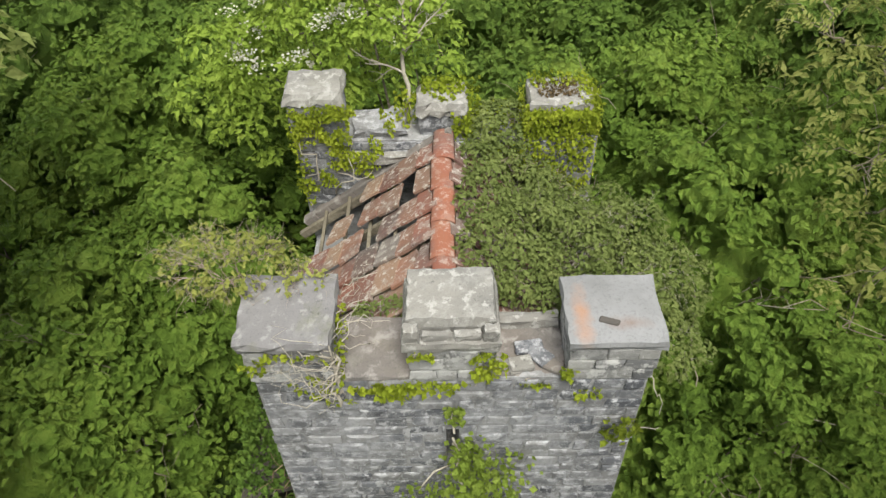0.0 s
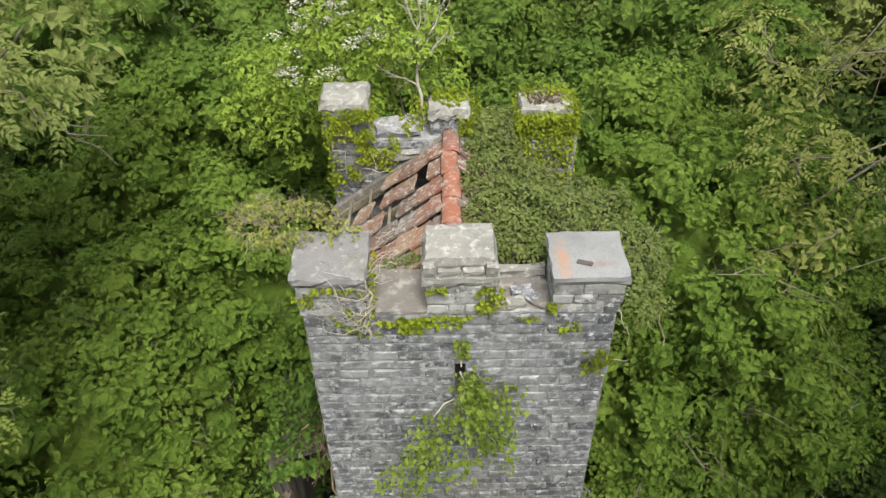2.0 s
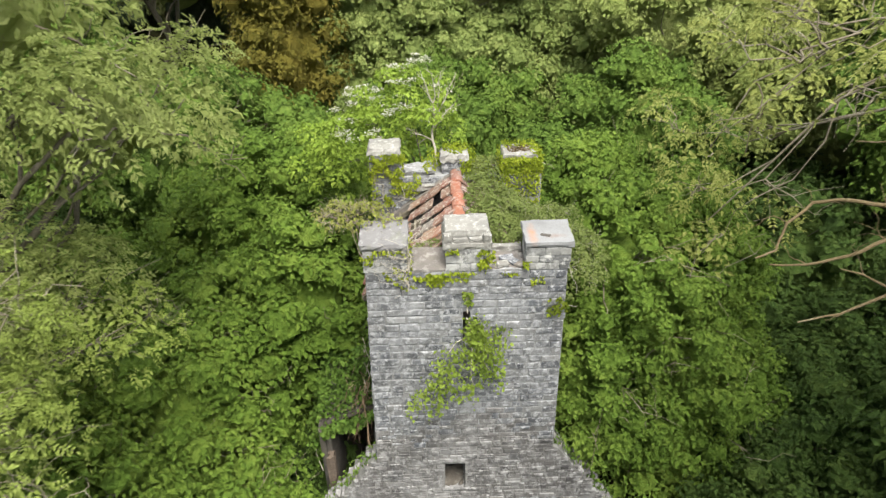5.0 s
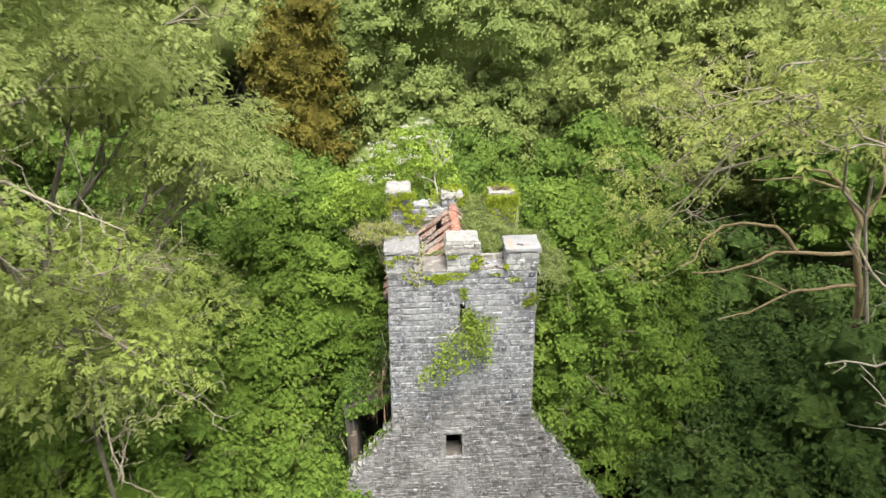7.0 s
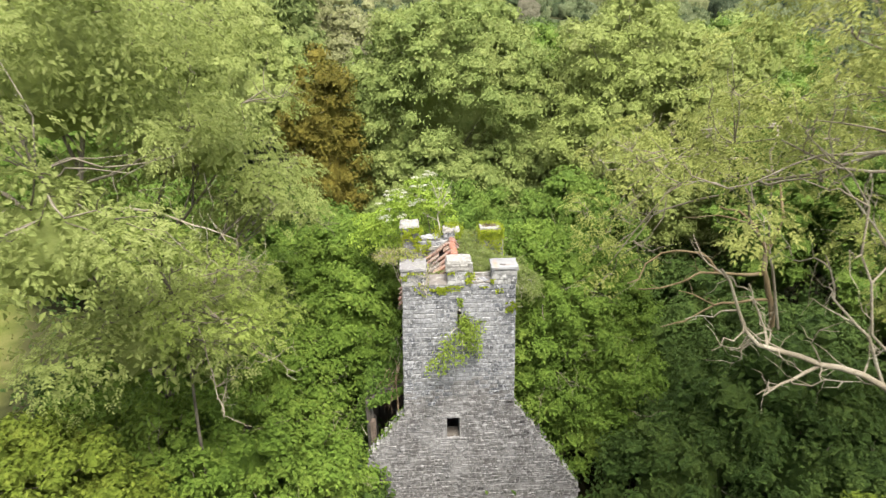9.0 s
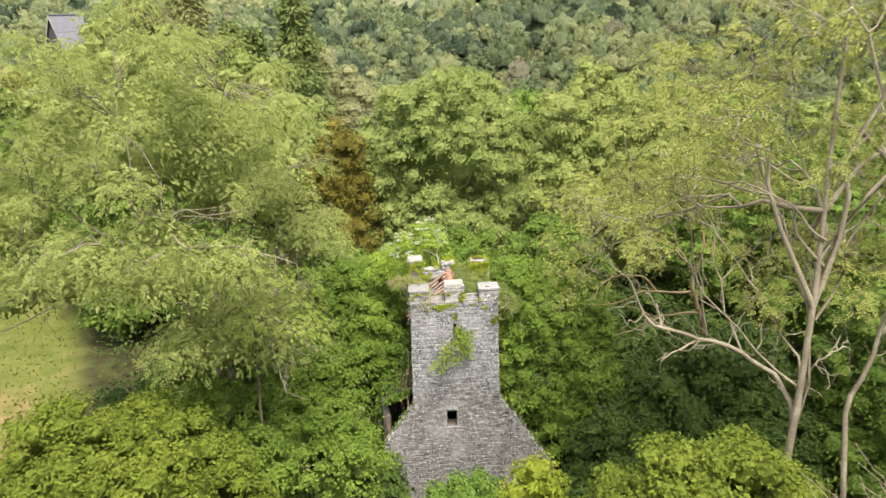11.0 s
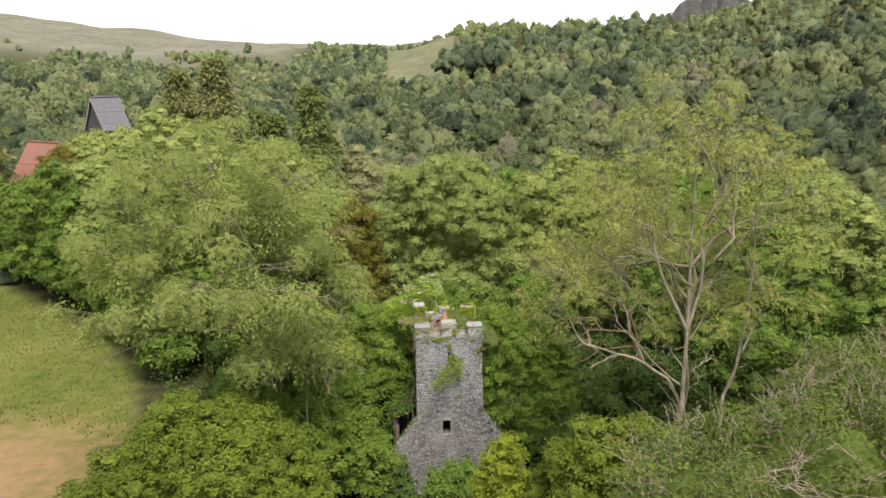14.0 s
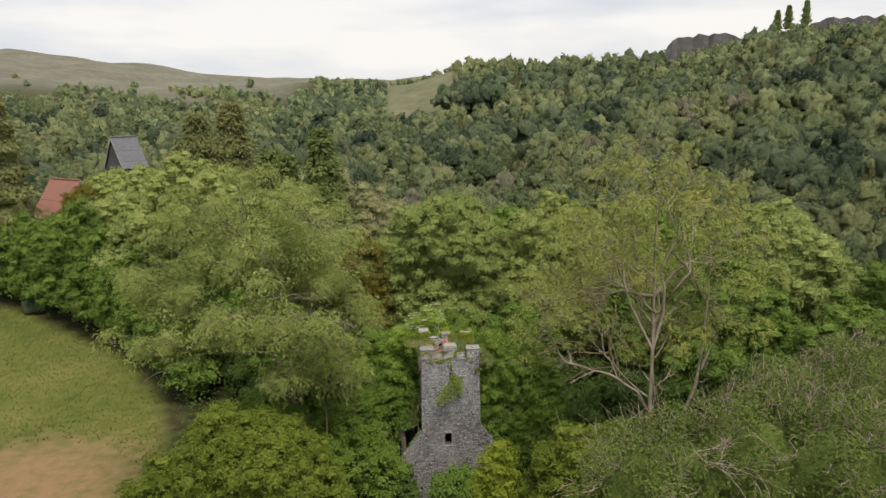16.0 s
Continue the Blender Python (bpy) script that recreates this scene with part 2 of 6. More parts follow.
MERLON = stone_material("limewashed_stone", [(0.110, 0.112, 0.118), (0.215, 0.214, 0.213), (0.285, 0.282, 0.272), (0.160, 0.161, 0.165), (0.075, 0.077, 0.082)], 0.95, 0, 1.2, 0.9, (0.47, 0.468, 0.46), 0.035, (), 0.54)
STONE_LOW = stone_material("brown_grey_rubble", [(0.041, 0.039, 0.041), (0.126, 0.119, 0.119), (0.090, 0.086, 0.086), (0.158, 0.149, 0.147), (0.062, 0.059, 0.061), (0.138, 0.130, 0.129), (0.108, 0.102, 0.102), (0.174, 0.165, 0.163)], 0.8, 0, 1.4, 0.85, (0.375, 0.370, 0.372), 0.05, (), 0.555, 0.55)
MORTAR_LOW = stone_material("brown_grey_mortar", [(0.150, 0.145, 0.138), (0.180, 0.174, 0.166)], 0.7, 0, 1.0, 0.9, (0.375, 0.37, 0.37), 0.05, (), 0.57, 0.55)
MORTAR = stone_material("lime_mortar", [(0.20, 0.200, 0.202), (0.235, 0.233, 0.232)], 0.8, 0, 1.0, 0.8, (0.43, 0.435, 0.45), 0.05, (), 0.56, 0.6)
COPING = stone_material("pale_coping_stone", [(0.215, 0.206, 0.190), (0.255, 0.245, 0.226)], 0.75, 0.1, 1.7, 0.95, (0.41, 0.405, 0.385), 0.035, (), 0.57)
SLAB = stone_material("grey_coping_slab", [(0.180, 0.174, 0.178), (0.205, 0.198, 0.200)], 0.5, 0.35, 1.6, 0.8, (0.36, 0.36, 0.35), 0.05)
RUSTED = stone_material("rust_stained_slab", [(0.24, 0.242, 0.25), (0.25, 0.252, 0.26)], 0.15, 0, 1.0, 0.25, (0.36, 0.36, 0.36), 0.08, [((1.11, 3.22, 9.63), (9.0, 2.9, 0.0), (0.33, 0.165, 0.085), 0.65), ((1.50, 3.16, 9.63), (4.5, 11.0, 0.0), (0.17, 0.11, 0.085), 0.6)])
CEMENT = stone_material("brown_crenel_slab", [(0.165, 0.145, 0.132), (0.19, 0.168, 0.152)], 0.55, 0.12, 1.0, 0.6, (0.38, 0.36, 0.34), 0.05)

# ---- mesh tools ----
RNG = np.random.default_rng(11)


def unit(v):
    return v / np.maximum(np.linalg.norm(v, axis=-1, keepdims=True), 1e-9)


def array_mesh(name, verts, faces, material, smooth=False):
    """A mesh from vertex and face arrays; all faces have the same number of corners."""
    me = bpy.data.meshes.new(name)
    verts, faces = np.asarray(verts, np.float32), np.asarray(faces, np.int32)
    k = faces.shape[1]
    me.vertices.add(len(verts))
    me.vertices.foreach_set("co", verts.ravel())
    me.loops.add(faces.size)
    me.loops.foreach_set("vertex_index", faces.ravel())
    me.polygons.add(len(faces))
    me.polygons.foreach_set("loop_start", np.arange(0, faces.size, k, dtype=np.int32))
    me.polygons.foreach_set("use_smooth", np.full(len(faces), smooth))
    me.update(calc_edges=True)
    me.materials.append(material)
    return me


def part(name, data, parent, label="", kind=""):
    ob = new(name, data)
    ob.parent = parent
    return tagged(ob, label, kind=kind)


def bm_mesh(name, bm, material, smooth=False):
    me = bpy.data.meshes.new(name)
    bmesh.ops.recalc_face_normals(bm, faces=bm.faces)
    bm.to_mesh(me)
    bm.free()
    for p in me.polygons:
        p.use_smooth = smooth
    me.materials.append(material)
    return me


def rough_box(bm, lo, hi, wear=0.01, bevel=0.012, rnd=random):
    """A block with bevelled, slightly uneven corners."""
    made = bmesh.ops.create_cube(bm, size=1)["verts"]
    for v in made:
        for i in range(3):
            v.co[i] = lo[i] + (v.co[i] + 0.5) * (hi[i] - lo[i]) + rnd.uniform(-wear, wear)
    if bevel:
        edges = list({e for v in made for e in v.link_edges})
        bmesh.ops.bevel(bm, geom=edges, offset=bevel, segments=1, affect="EDGES")


class Tubes:
    """Collects tapered branches as one mesh."""

    def __init__(self):
        self.v, self.f, self.n = [], [], 0

    def add(self, pts, r0, r1, sides=5):
        pts = np.asarray(pts, float)
        k = len(pts)
        tang = unit(np.gradient(pts, axis=0))
        ref = np.where(np.abs(tang[:, 2:3]) > 0.9, [[1.0, 0, 0]], [[0, 0, 1.0]])
        a = unit(np.cross(tang, ref))
        b = np.cross(tang, a)
        ang = np.linspace(0, 2 * np.pi, sides, endpoint=False)
        rad = np.linspace(r0, r1, k)[:, None, None]
        ring = pts[:, None] + rad * (np.cos(ang)[None, :, None] * a[:, None] + np.sin(ang)[None, :, None] * b[:, None])
        self.v.append(ring.reshape(-1, 3))
        i, j = np.meshgrid(np.arange(k - 1), np.arange(sides), indexing="ij")
        j2 = (j + 1) % sides
        self.f.append((np.stack([i * sides + j, i * sides + j2, (i + 1) * sides + j2, (i + 1) * sides + j], -1).reshape(-1, 4) + self.n))
        self.n += k * sides

    def mesh(self, name, material):
        return array_mesh(name, np.concatenate(self.v), np.concatenate(self.f), material, True)


def wavy(a, b, n, amp, sag=0.0):
    """A crooked line from a to b."""
    a, b = np.asarray(a, float), np.asarray(b, float)
    s = np.linspace(0, 1, n)[:, None]
    p = a + (b - a) * s
    w = np.cumsum(RNG.normal(0, 1, (n, 3)), 0)
    w -= w[0] + (w[-1] - w[0]) * s
    p += w * amp * np.linalg.norm(b - a) / n
    p[:, 2] -= (sag * np.sin(np.pi * s))[:, 0]
    return p


def leaf_quads(p, d, nrm, length, width, fold=0.2, droop=0.12):
    """Pointed leaves, folded along the midrib: base, two sides, tip."""
    d = unit(d)
    side = unit(np.cross(d, nrm))
    nrm = np.cross(side, d)
    length, width = length[:, None], width[:, None]
    mid = p + d * length * 0.45 + nrm * width * fold
    tip = p + d * length - np.array([0, 0, 1.0]) * length * droop
    v = np.stack([p, mid + side * width / 2, tip, mid - side * width / 2], 1).reshape(-1, 3)
    return v, np.arange(len(p) * 4).reshape(-1, 4)


def spray(centres, out, radius, per, length, width, up=0.7, droop=0.35, flat=0.55, jitter=0.5):
    """Leaves in tufts round the centres, turned outwards and up."""
    c = np.repeat(centres, per, 0)
    o = np.repeat(out, per, 0)
    n = len(c)
    off = RNG.normal(0, 1, (n, 3)) * np.array([1, 1, flat]) * radius * 0.62
    d = unit(off * 1.2 / radius + o * 0.7 + RNG.normal(0, 0.45, (n, 3)) + np.array([0, 0, -droop]))
    nr = unit(o * 0.85 + np.array([0, 0, up * 0.8]) + RNG.normal(0, jitter * 0.6, (n, 3)))
    size = RNG.uniform(0.65, 1.25, n)
    return leaf_quads(c + off, d, nr, length * size, width * size)


def fronds(at, d, nr, ln, leaflet, pairs=3):
    """Feathered ash leaves: pairs of leaflets along drooping stalks."""
    n = len(at)
    side = unit(np.cross(d, nr))
    nr = np.cross(side, d)
    mean = ln.mean()
    vs, fs, k = [], [], 0
    for i in range(pairs * 2 + 1):
        s = (i // 2 + 1) / (pairs + 1)
        sg = 0 if i == pairs * 2 else (1 if i % 2 else -1)
        p = at + d * (ln * s)[:, None] - np.array([0, 0, 1.0]) * (ln * 0.3 * s * s)[:, None]
        dd = unit(d * (1.0 if sg == 0 else 0.55) + side * sg)
        v, f = leaf_quads(p, dd, nr + RNG.normal(0, 0.15, (n, 3)), leaflet * ln / mean, 0.5 * leaflet * ln / mean, 0.15, 0.2)
        vs.append(v)
        fs.append(f + k)
        k += len(v)
    return np.concatenate(vs), np.concatenate(fs)


def on_lobes(lobes, count, lo=0.72, hi=1.06, under=-0.45, rough=0.22):
    """Places and outward directions on the uneven skin of a crown made of lobes."""
    lb = np.asarray(lobes, float)
    area = (lb[:, 3] * lb[:, 4] + lb[:, 4] * lb[:, 5] + lb[:, 3] * lb[:, 5])
    got_p, got_o, have = [], [], 0
    while have < count:
        m = count * 2
        i = RNG.choice(len(lb), m, p=area / area.sum())
        o = unit(RNG.normal(0, 1, (m, 3)))
        o[:, 2] = np.where((o[:, 2] < 0) & (RNG.random(m) < 0.6), -o[:, 2], o[:, 2])
        keep = o[:, 2] > under
        i, o = i[keep], o[keep]
        k = RNG.uniform(0, 1, len(i)) ** 0.6 * (hi - lo) + lo
        ph = lb[i, :3].sum(1)
        bump = np.sin(o[:, 0] * 4.1 + ph) * np.sin(o[:, 1] * 4.7 + 1.7 * ph) + 0.6 * np.sin(o[:, 2] * 8.3 + o[:, 0] * 6.1 + ph)
        p = lb[i, :3] + o * lb[i, 3:] * (k * (1 + rough * 0.6 * bump))[:, None]
        inside = np.zeros(len(p), bool)
        for q, b in enumerate(lb):
            inside |= (i != q) & ((((p - b[:3]) / b[3:]) ** 2).sum(1) < 0.76)
        p, o = p[~inside], unit(o[~inside] / lb[i[~inside], 3:])
        p, o = p[p[:, 2] > 0.1], o[p[:, 2] > 0.1]
        got_p.append(p)
        got_o.append(o)
        have += len(p)
    return np.concatenate(got_p)[:count], np.concatenate(got_o)[:count]


SPECIES = {  # clump radius, leaf length, width, cover, mass of the crown behind the clumps
    "broad": (0.52, 0.150, 0.100, 0.54, 0.72),
    "hazel": (0.46, 0.130, 0.090, 0.52, 0.72),
    "leafy": (0.42, 0.120, 0.080, 0.52, 0.74),
    "small": (0.46, 0.120, 0.080, 0.50, 0.74),
    "mid": (0.62, 0.165, 0.110, 0.46, 0.74),
    "wood": (0.80, 0.235, 0.155, 0.44, 0.74),
    "far": (1.25, 0.42, 0.28, 0.60, 0.74),
    "thorn": (0.66, 0.115, 0.075, 0.60, 0.72),
    "tiny": (0.17, 0.064, 0.038, 0.60, 0.0),
    "elder": (0.26, 0.105, 0.062, 0.55, 0.0),
    "ash": (0.80, 0.24, 0.092, 0.46, 0.0),
    "near_ash": (0.55, 0.17, 0.062, 0.46, 0.0),
    "full_ash": (1.02, 0.24, 0.092, 0.46, 0.0),
}


def ball(sides, lats):
    """An open-footed ball: its corners and faces."""
    t, p = np.meshgrid(np.arange(sides) * 2 * math.pi / sides, np.radians(lats), indexing="ij")
    k = len(lats)
    v = np.stack([np.cos(p) * np.cos(t), np.cos(p) * np.sin(t), np.sin(p)], -1).reshape(-1, 3)
    f = np.array([[i * k + j, ((i + 1) % sides) * k + j, ((i + 1) % sides) * k + j + 1, i * k + j + 1] for i in range(sides) for j in range(k - 1)])
    return v, f


BALL, BALL_F = ball(8, [-62, -22, 14, 50, 87])
CORE, CORE_F = ball(12, [-55, -25, 5, 32, 60, 87])
KNOB, KNOB_F = ball(7, [-40, 5, 46, 86])
NUB, NUB_F = ball(6, [-38, 28, 82])


def lumps(centres, radii, squash, verts, faces, rough):
    """Uneven leafy masses, one round each centre."""
    n, k = len(centres), len(verts)
    turn = RNG.uniform(0, 2 * np.pi, n)
    ca, sa = np.cos(turn)[:, None], np.sin(turn)[:, None]
    x = verts[None, :, 0] * ca - verts[None, :, 1] * sa
    y = verts[None, :, 0] * sa + verts[None, :, 1] * ca
    z = np.broadcast_to(verts[None, :, 2], x.shape)
    shape = np.stack([x, y, z], -1) * (1 + RNG.normal(0, rough, (n, k)))[..., None]
    r = np.asarray(radii, float)
    r = r[:, None] * np.asarray(squash, float) if r.ndim == 1 else r
    v = np.asarray(centres)[:, None] + shape * r[:, None]
    return v.reshape(-1, 3), (faces[None] + (np.arange(n) * k)[:, None, None]).reshape(-1, 4)


def seats(lobes, gap, lo=0.84, hi=1.05, under=-0.55):
    """Places of the clumps on the skin of the crown, kept apart from one another."""
    lb = np.asarray(lobes, float)
    skin = 4 * np.pi * ((lb[:, 3] * lb[:, 4] + lb[:, 4] * lb[:, 5] + lb[:, 3] * lb[:, 5]) / 3).sum()
    p, o = on_lobes(lobes, int(skin / gap ** 2 * 2.6) + 12, lo, hi, under, 0.24)
    keep = []
    for i in range(len(p)):
        if not keep or np.min(((p[keep] - p[i]) ** 2).sum(1)) > (gap * (0.75 + 0.5 * ((i * 0.618) % 1))) ** 2:
            keep.append(i)
    return p[keep], o[keep]


def clump_leaves(c, o, r, cover, length, width, kind):
    """Leaves over the upper and outer side of each clump, turned outwards and drooping."""
    axis = unit(o * 0.7 + np.array([0, 0, 0.75]))
    per = np.maximum(4, cover * 10.5 * r * r / (length * width)).astype(int)
    if kind.endswith("ash"):
        per = np.maximum(8, (per / 2.2).astype(int))
    idx = np.repeat(np.arange(len(c)), per)
    n = len(idx)
    d = unit(RNG.normal(0, 1, (n, 3)) + axis[idx] * 0.95)
    at = c[idx] + d * np.array([1, 1, 0.78]) * (r[idx] * (0.70 + 0.42 * RNG.random(n) ** 0.8))[:, None]
    along = unit(np.cross(d, RNG.normal(0, 1, (n, 3))) * 0.9 + d * 0.55 + np.array([0, 0, -0.35]))
    nrm = unit(d * 0.9 + np.array([0, 0, 0.5]) + RNG.normal(0, 0.33, (n, 3)))
    size = RNG.uniform(0.65, 1.3, n)
    if kind.endswith("ash"):
        return fronds(at, along, nrm, length * size, width)
    return leaf_quads(at, along, nrm, length * size, width * size)


def tree(name, label, base, lobes, kind, material, cover=1.0, bark=None, trunk=0.16, twigs=0.25, bare=0, forks=2, fine=1.0, crook=0.25, category="tree", group="", spread=1.0):
    """A tree: tapered trunk, a limb into each lobe, twigs to the clumps, and a crown of leafy clumps with gaps between."""
    root = tagged(new(name), label, category, group)
    root.location = base
    base = np.asarray(base, float)
    lb = np.asarray(lobes, float)
    rc, ln, wd, thick, mass = SPECIES[kind]
    rc = min(rc, 0.42 * lb[:, 3:].mean())
    c, o = seats(lobes, rc * 1.32 * spread, *((0.74, 1.2) if kind == "full_ash" else (0.84, 1.05)), under=-0.3 if kind.endswith("ash") else -0.2 if kind in ("wood", "mid", "far") else -0.55)
    r = rc * RNG.uniform(0.6, 1.3, len(c))
    tb = Tubes()
    top = lb[np.argmax(lb[:, 2])]
    head = np.array([top[0], top[1], top[2] + 0.2 * top[5]])
    stem = wavy(base - np.array([0, 0, 0.3]), head, 9, crook)
    tb.add(stem, trunk, trunk * 0.25, 8)
    nodes = [stem[3:]]
    for b in lb:
        k = forks + int(RNG.integers(0, 3))
        tip = b[:3] + np.array([0, 0, 0.25 * b[5]])
        limb = wavy(stem[k], tip, 7, 0.3, -0.1 * np.linalg.norm(tip - stem[k]))
        tb.add(limb, trunk * 0.55, trunk * 0.16, 6)
        nodes.append(limb[2:])
        for q in range(4):
            e = unit(RNG.normal(0, 1, 3)) * b[3:] * 0.75
            e[2] = abs(e[2])
            br = wavy(limb[3 + q % 4], b[:3] + e, 6, 0.35)
            tb.add(br, trunk * 0.24, trunk * 0.07, 5)
            nodes.append(br[1:])
    nodes = np.concatenate(nodes)
    girth = float(np.clip(lb[:, 3:].mean() / 2.4, 0.16, 1.0))
    for p in c[RNG.random(len(c)) < twigs]:
        near = nodes[np.argmin(((nodes - p) ** 2).sum(1))]
        tb.add(wavy(near, p, 5, 0.3), max(0.018 * girth, trunk * 0.09), 0.007 * girth, 4)
    for q in range(bare):
        p, oo = c[q % len(c)], o[q % len(c)]
        near = nodes[np.argmin(((nodes - p) ** 2).sum(1))]
        tip = p + (oo + RNG.normal(0, 0.4, 3)) * RNG.uniform(0.3, 0.9) * girth
        line = wavy(near, tip, 7, 0.45)
        tb.add(line, 0.026 * girth * fine, 0.007 * girth, 4)
        for w in range(4):
            tb.add(wavy(line[2 + w], line[2 + w] + (RNG.normal(0, 0.4, 3) + oo * 0.4) * girth, 4, 0.4), 0.014 * girth * fine, 0.005 * girth, 3)
    got = [clump_leaves(c, o, r, thick * cover, ln, wd, kind)]
    if kind not in ("ash", "near_ash", "full_ash", "tiny", "thorn", "elder"):
        got.append(lumps(c - o * 0.1 * rc, r * 0.70, (1, 1, 0.78), *((KNOB, KNOB_F) if kind in ("wood", "mid", "far") else (BALL, BALL_F)), 0.15))
    if kind == "full_ash":
        # the leafy body of each clump and of the crown's shaded inside
        got.append(clump_leaves(c - o * 0.15, o, r * 0.72, 0.5, 0.15, 0.08, "inner"))
        ic, io = seats(lobes, 0.85, 0.36, 0.56)
        got.append(clump_leaves(ic, io, np.full(len(ic), 0.75), 0.42, 0.20, 0.11, "inner"))
        got.append(lumps(lb[:, :3], lb[:, 3:] * 0.40, None, CORE, CORE_F, 0.10))
    if kind in ("ash", "near_ash"):
        # loose leaves in the shaded inside
        ic, io = seats(lobes, 1.3, 0.3, 0.6)
        got.append(clump_leaves(ic, io, np.full(len(ic), 0.7), 0.32, 0.15, 0.075, "inner"))
    if mass:
        # the shaded inside of the crown: a rough mass with loose leaves on it
        got.append(lumps(lb[:, :3], lb[:, 3:] * mass, None, CORE, CORE_F, 0.10))
        ic, io = seats(lobes, rc * 1.5, mass, mass + 0.12)
        got.append(clump_leaves(ic, io, np.full(len(ic), rc), thick * 0.40, ln * 1.25, wd * 1.25, "inner"))
    vs, fs, k = [], [], 0
    for v, f in got:
        vs.append(v)
        fs.append(f + k)
        k += len(v)
    shift = Matrix.Translation(-Vector(base))
    limbs = tb.mesh("trunk", bark or BARK)
    crown = array_mesh("crown", np.concatenate(vs), np.concatenate(fs), material)
    limbs.transform(shift)
    crown.transform(shift)
    part("trunk", limbs, root)
    part("crown", crown, root)
    return root


# ---- ground: one sheet from the woodland floor to the hills ----
SKYLINE = [(-180, 3.0, 900, 0), (-60, 4.2, 1000, 0), (-27, 4.75, 950, 0), (-19.7, 3.8, 900, 0), (-15.5, 3.38, 880, 0), (-9.5, 3.15, 800, 3), (-3, 3.2, 650, 6), (1.4, 3.37, 560, 6), (4.1, 3.62, 520, 6),
           (8.5, 4.16, 480, 7), (11.8, 4.4, 460, 7), (16.2, 4.55, 440, 7), (20.3, 4.85, 430, 6), (25, 5.3, 430, 4), (29.6, 5.68, 430, 4), (34, 6.15, 430, 4), (60, 6.0, 450, 6), (180, 3.0, 900, 0)]
OX, OY = -2.5, -37.7


def hill(x, y):
    """Height of the ground, and how far it lies on the way to the skyline."""
    x, y = np.asarray(x, float), np.asarray(y, float)
    r = np.hypot(x - OX, y - OY)
    az = np.degrees(np.arctan2(x - OX, y - OY))
    t = np.array(SKYLINE)
    el, dist, cover = (np.interp(az, t[:, 0], t[:, k]) for k in (1, 2, 3))
    top = 23.5 + dist * np.tan(np.radians(el)) - cover
    s = np.clip((r - 105) / (dist - 105), 0, 1.6)
    z = top * np.where(s < 1, s ** 1.25, 1 + 0.12 * (1 - np.exp(-3 * (s - 1))))
    z += np.clip(s, 0, 1) * (6.0 * np.sin(x * 0.021 + 1) * np.sin(y * 0.019) + 2.4 * np.sin(x * 0.05) * np.sin(y * 0.043 + 2))
    return z, s, az, r


def field_side(x, y):
    """Metres inside the meadow (positive) from its hedge."""
    edge = np.interp(y, [-60, -10, 4, 12, 20.7, 31, 48, 58.6, 75, 200], [-15, -17.5, -18.8, -20.3, -23.6, -29.5, -46.4, -57, -95, -280])
    return edge - x


rings = np.concatenate([np.linspace(0.5, 110, 80), np.geomspace(112, 1100, 120), np.geomspace(1160, 3200, 14)])
turns = np.radians(np.concatenate([np.arange(-44, 46, 0.8), np.arange(46, 316, 6)]))
gr, ga = np.meshgrid(rings, turns, indexing="ij")
gx, gy = OX + gr * np.sin(ga), OY + gr * np.cos(ga)
gz, gs, gaz, _ = hill(gx, gy)
gv = np.stack([gx, gy, gz], -1).reshape(-1, 3)
nr_, na_ = len(rings), len(turns)
i, j = np.meshgrid(np.arange(nr_ - 1), np.arange(na_), indexing="ij")
j2 = (j + 1) % na_
gf = np.stack([i * na_ + j, i * na_ + j2, (i + 1) * na_ + j2, (i + 1) * na_ + j], -1).reshape(-1, 4)


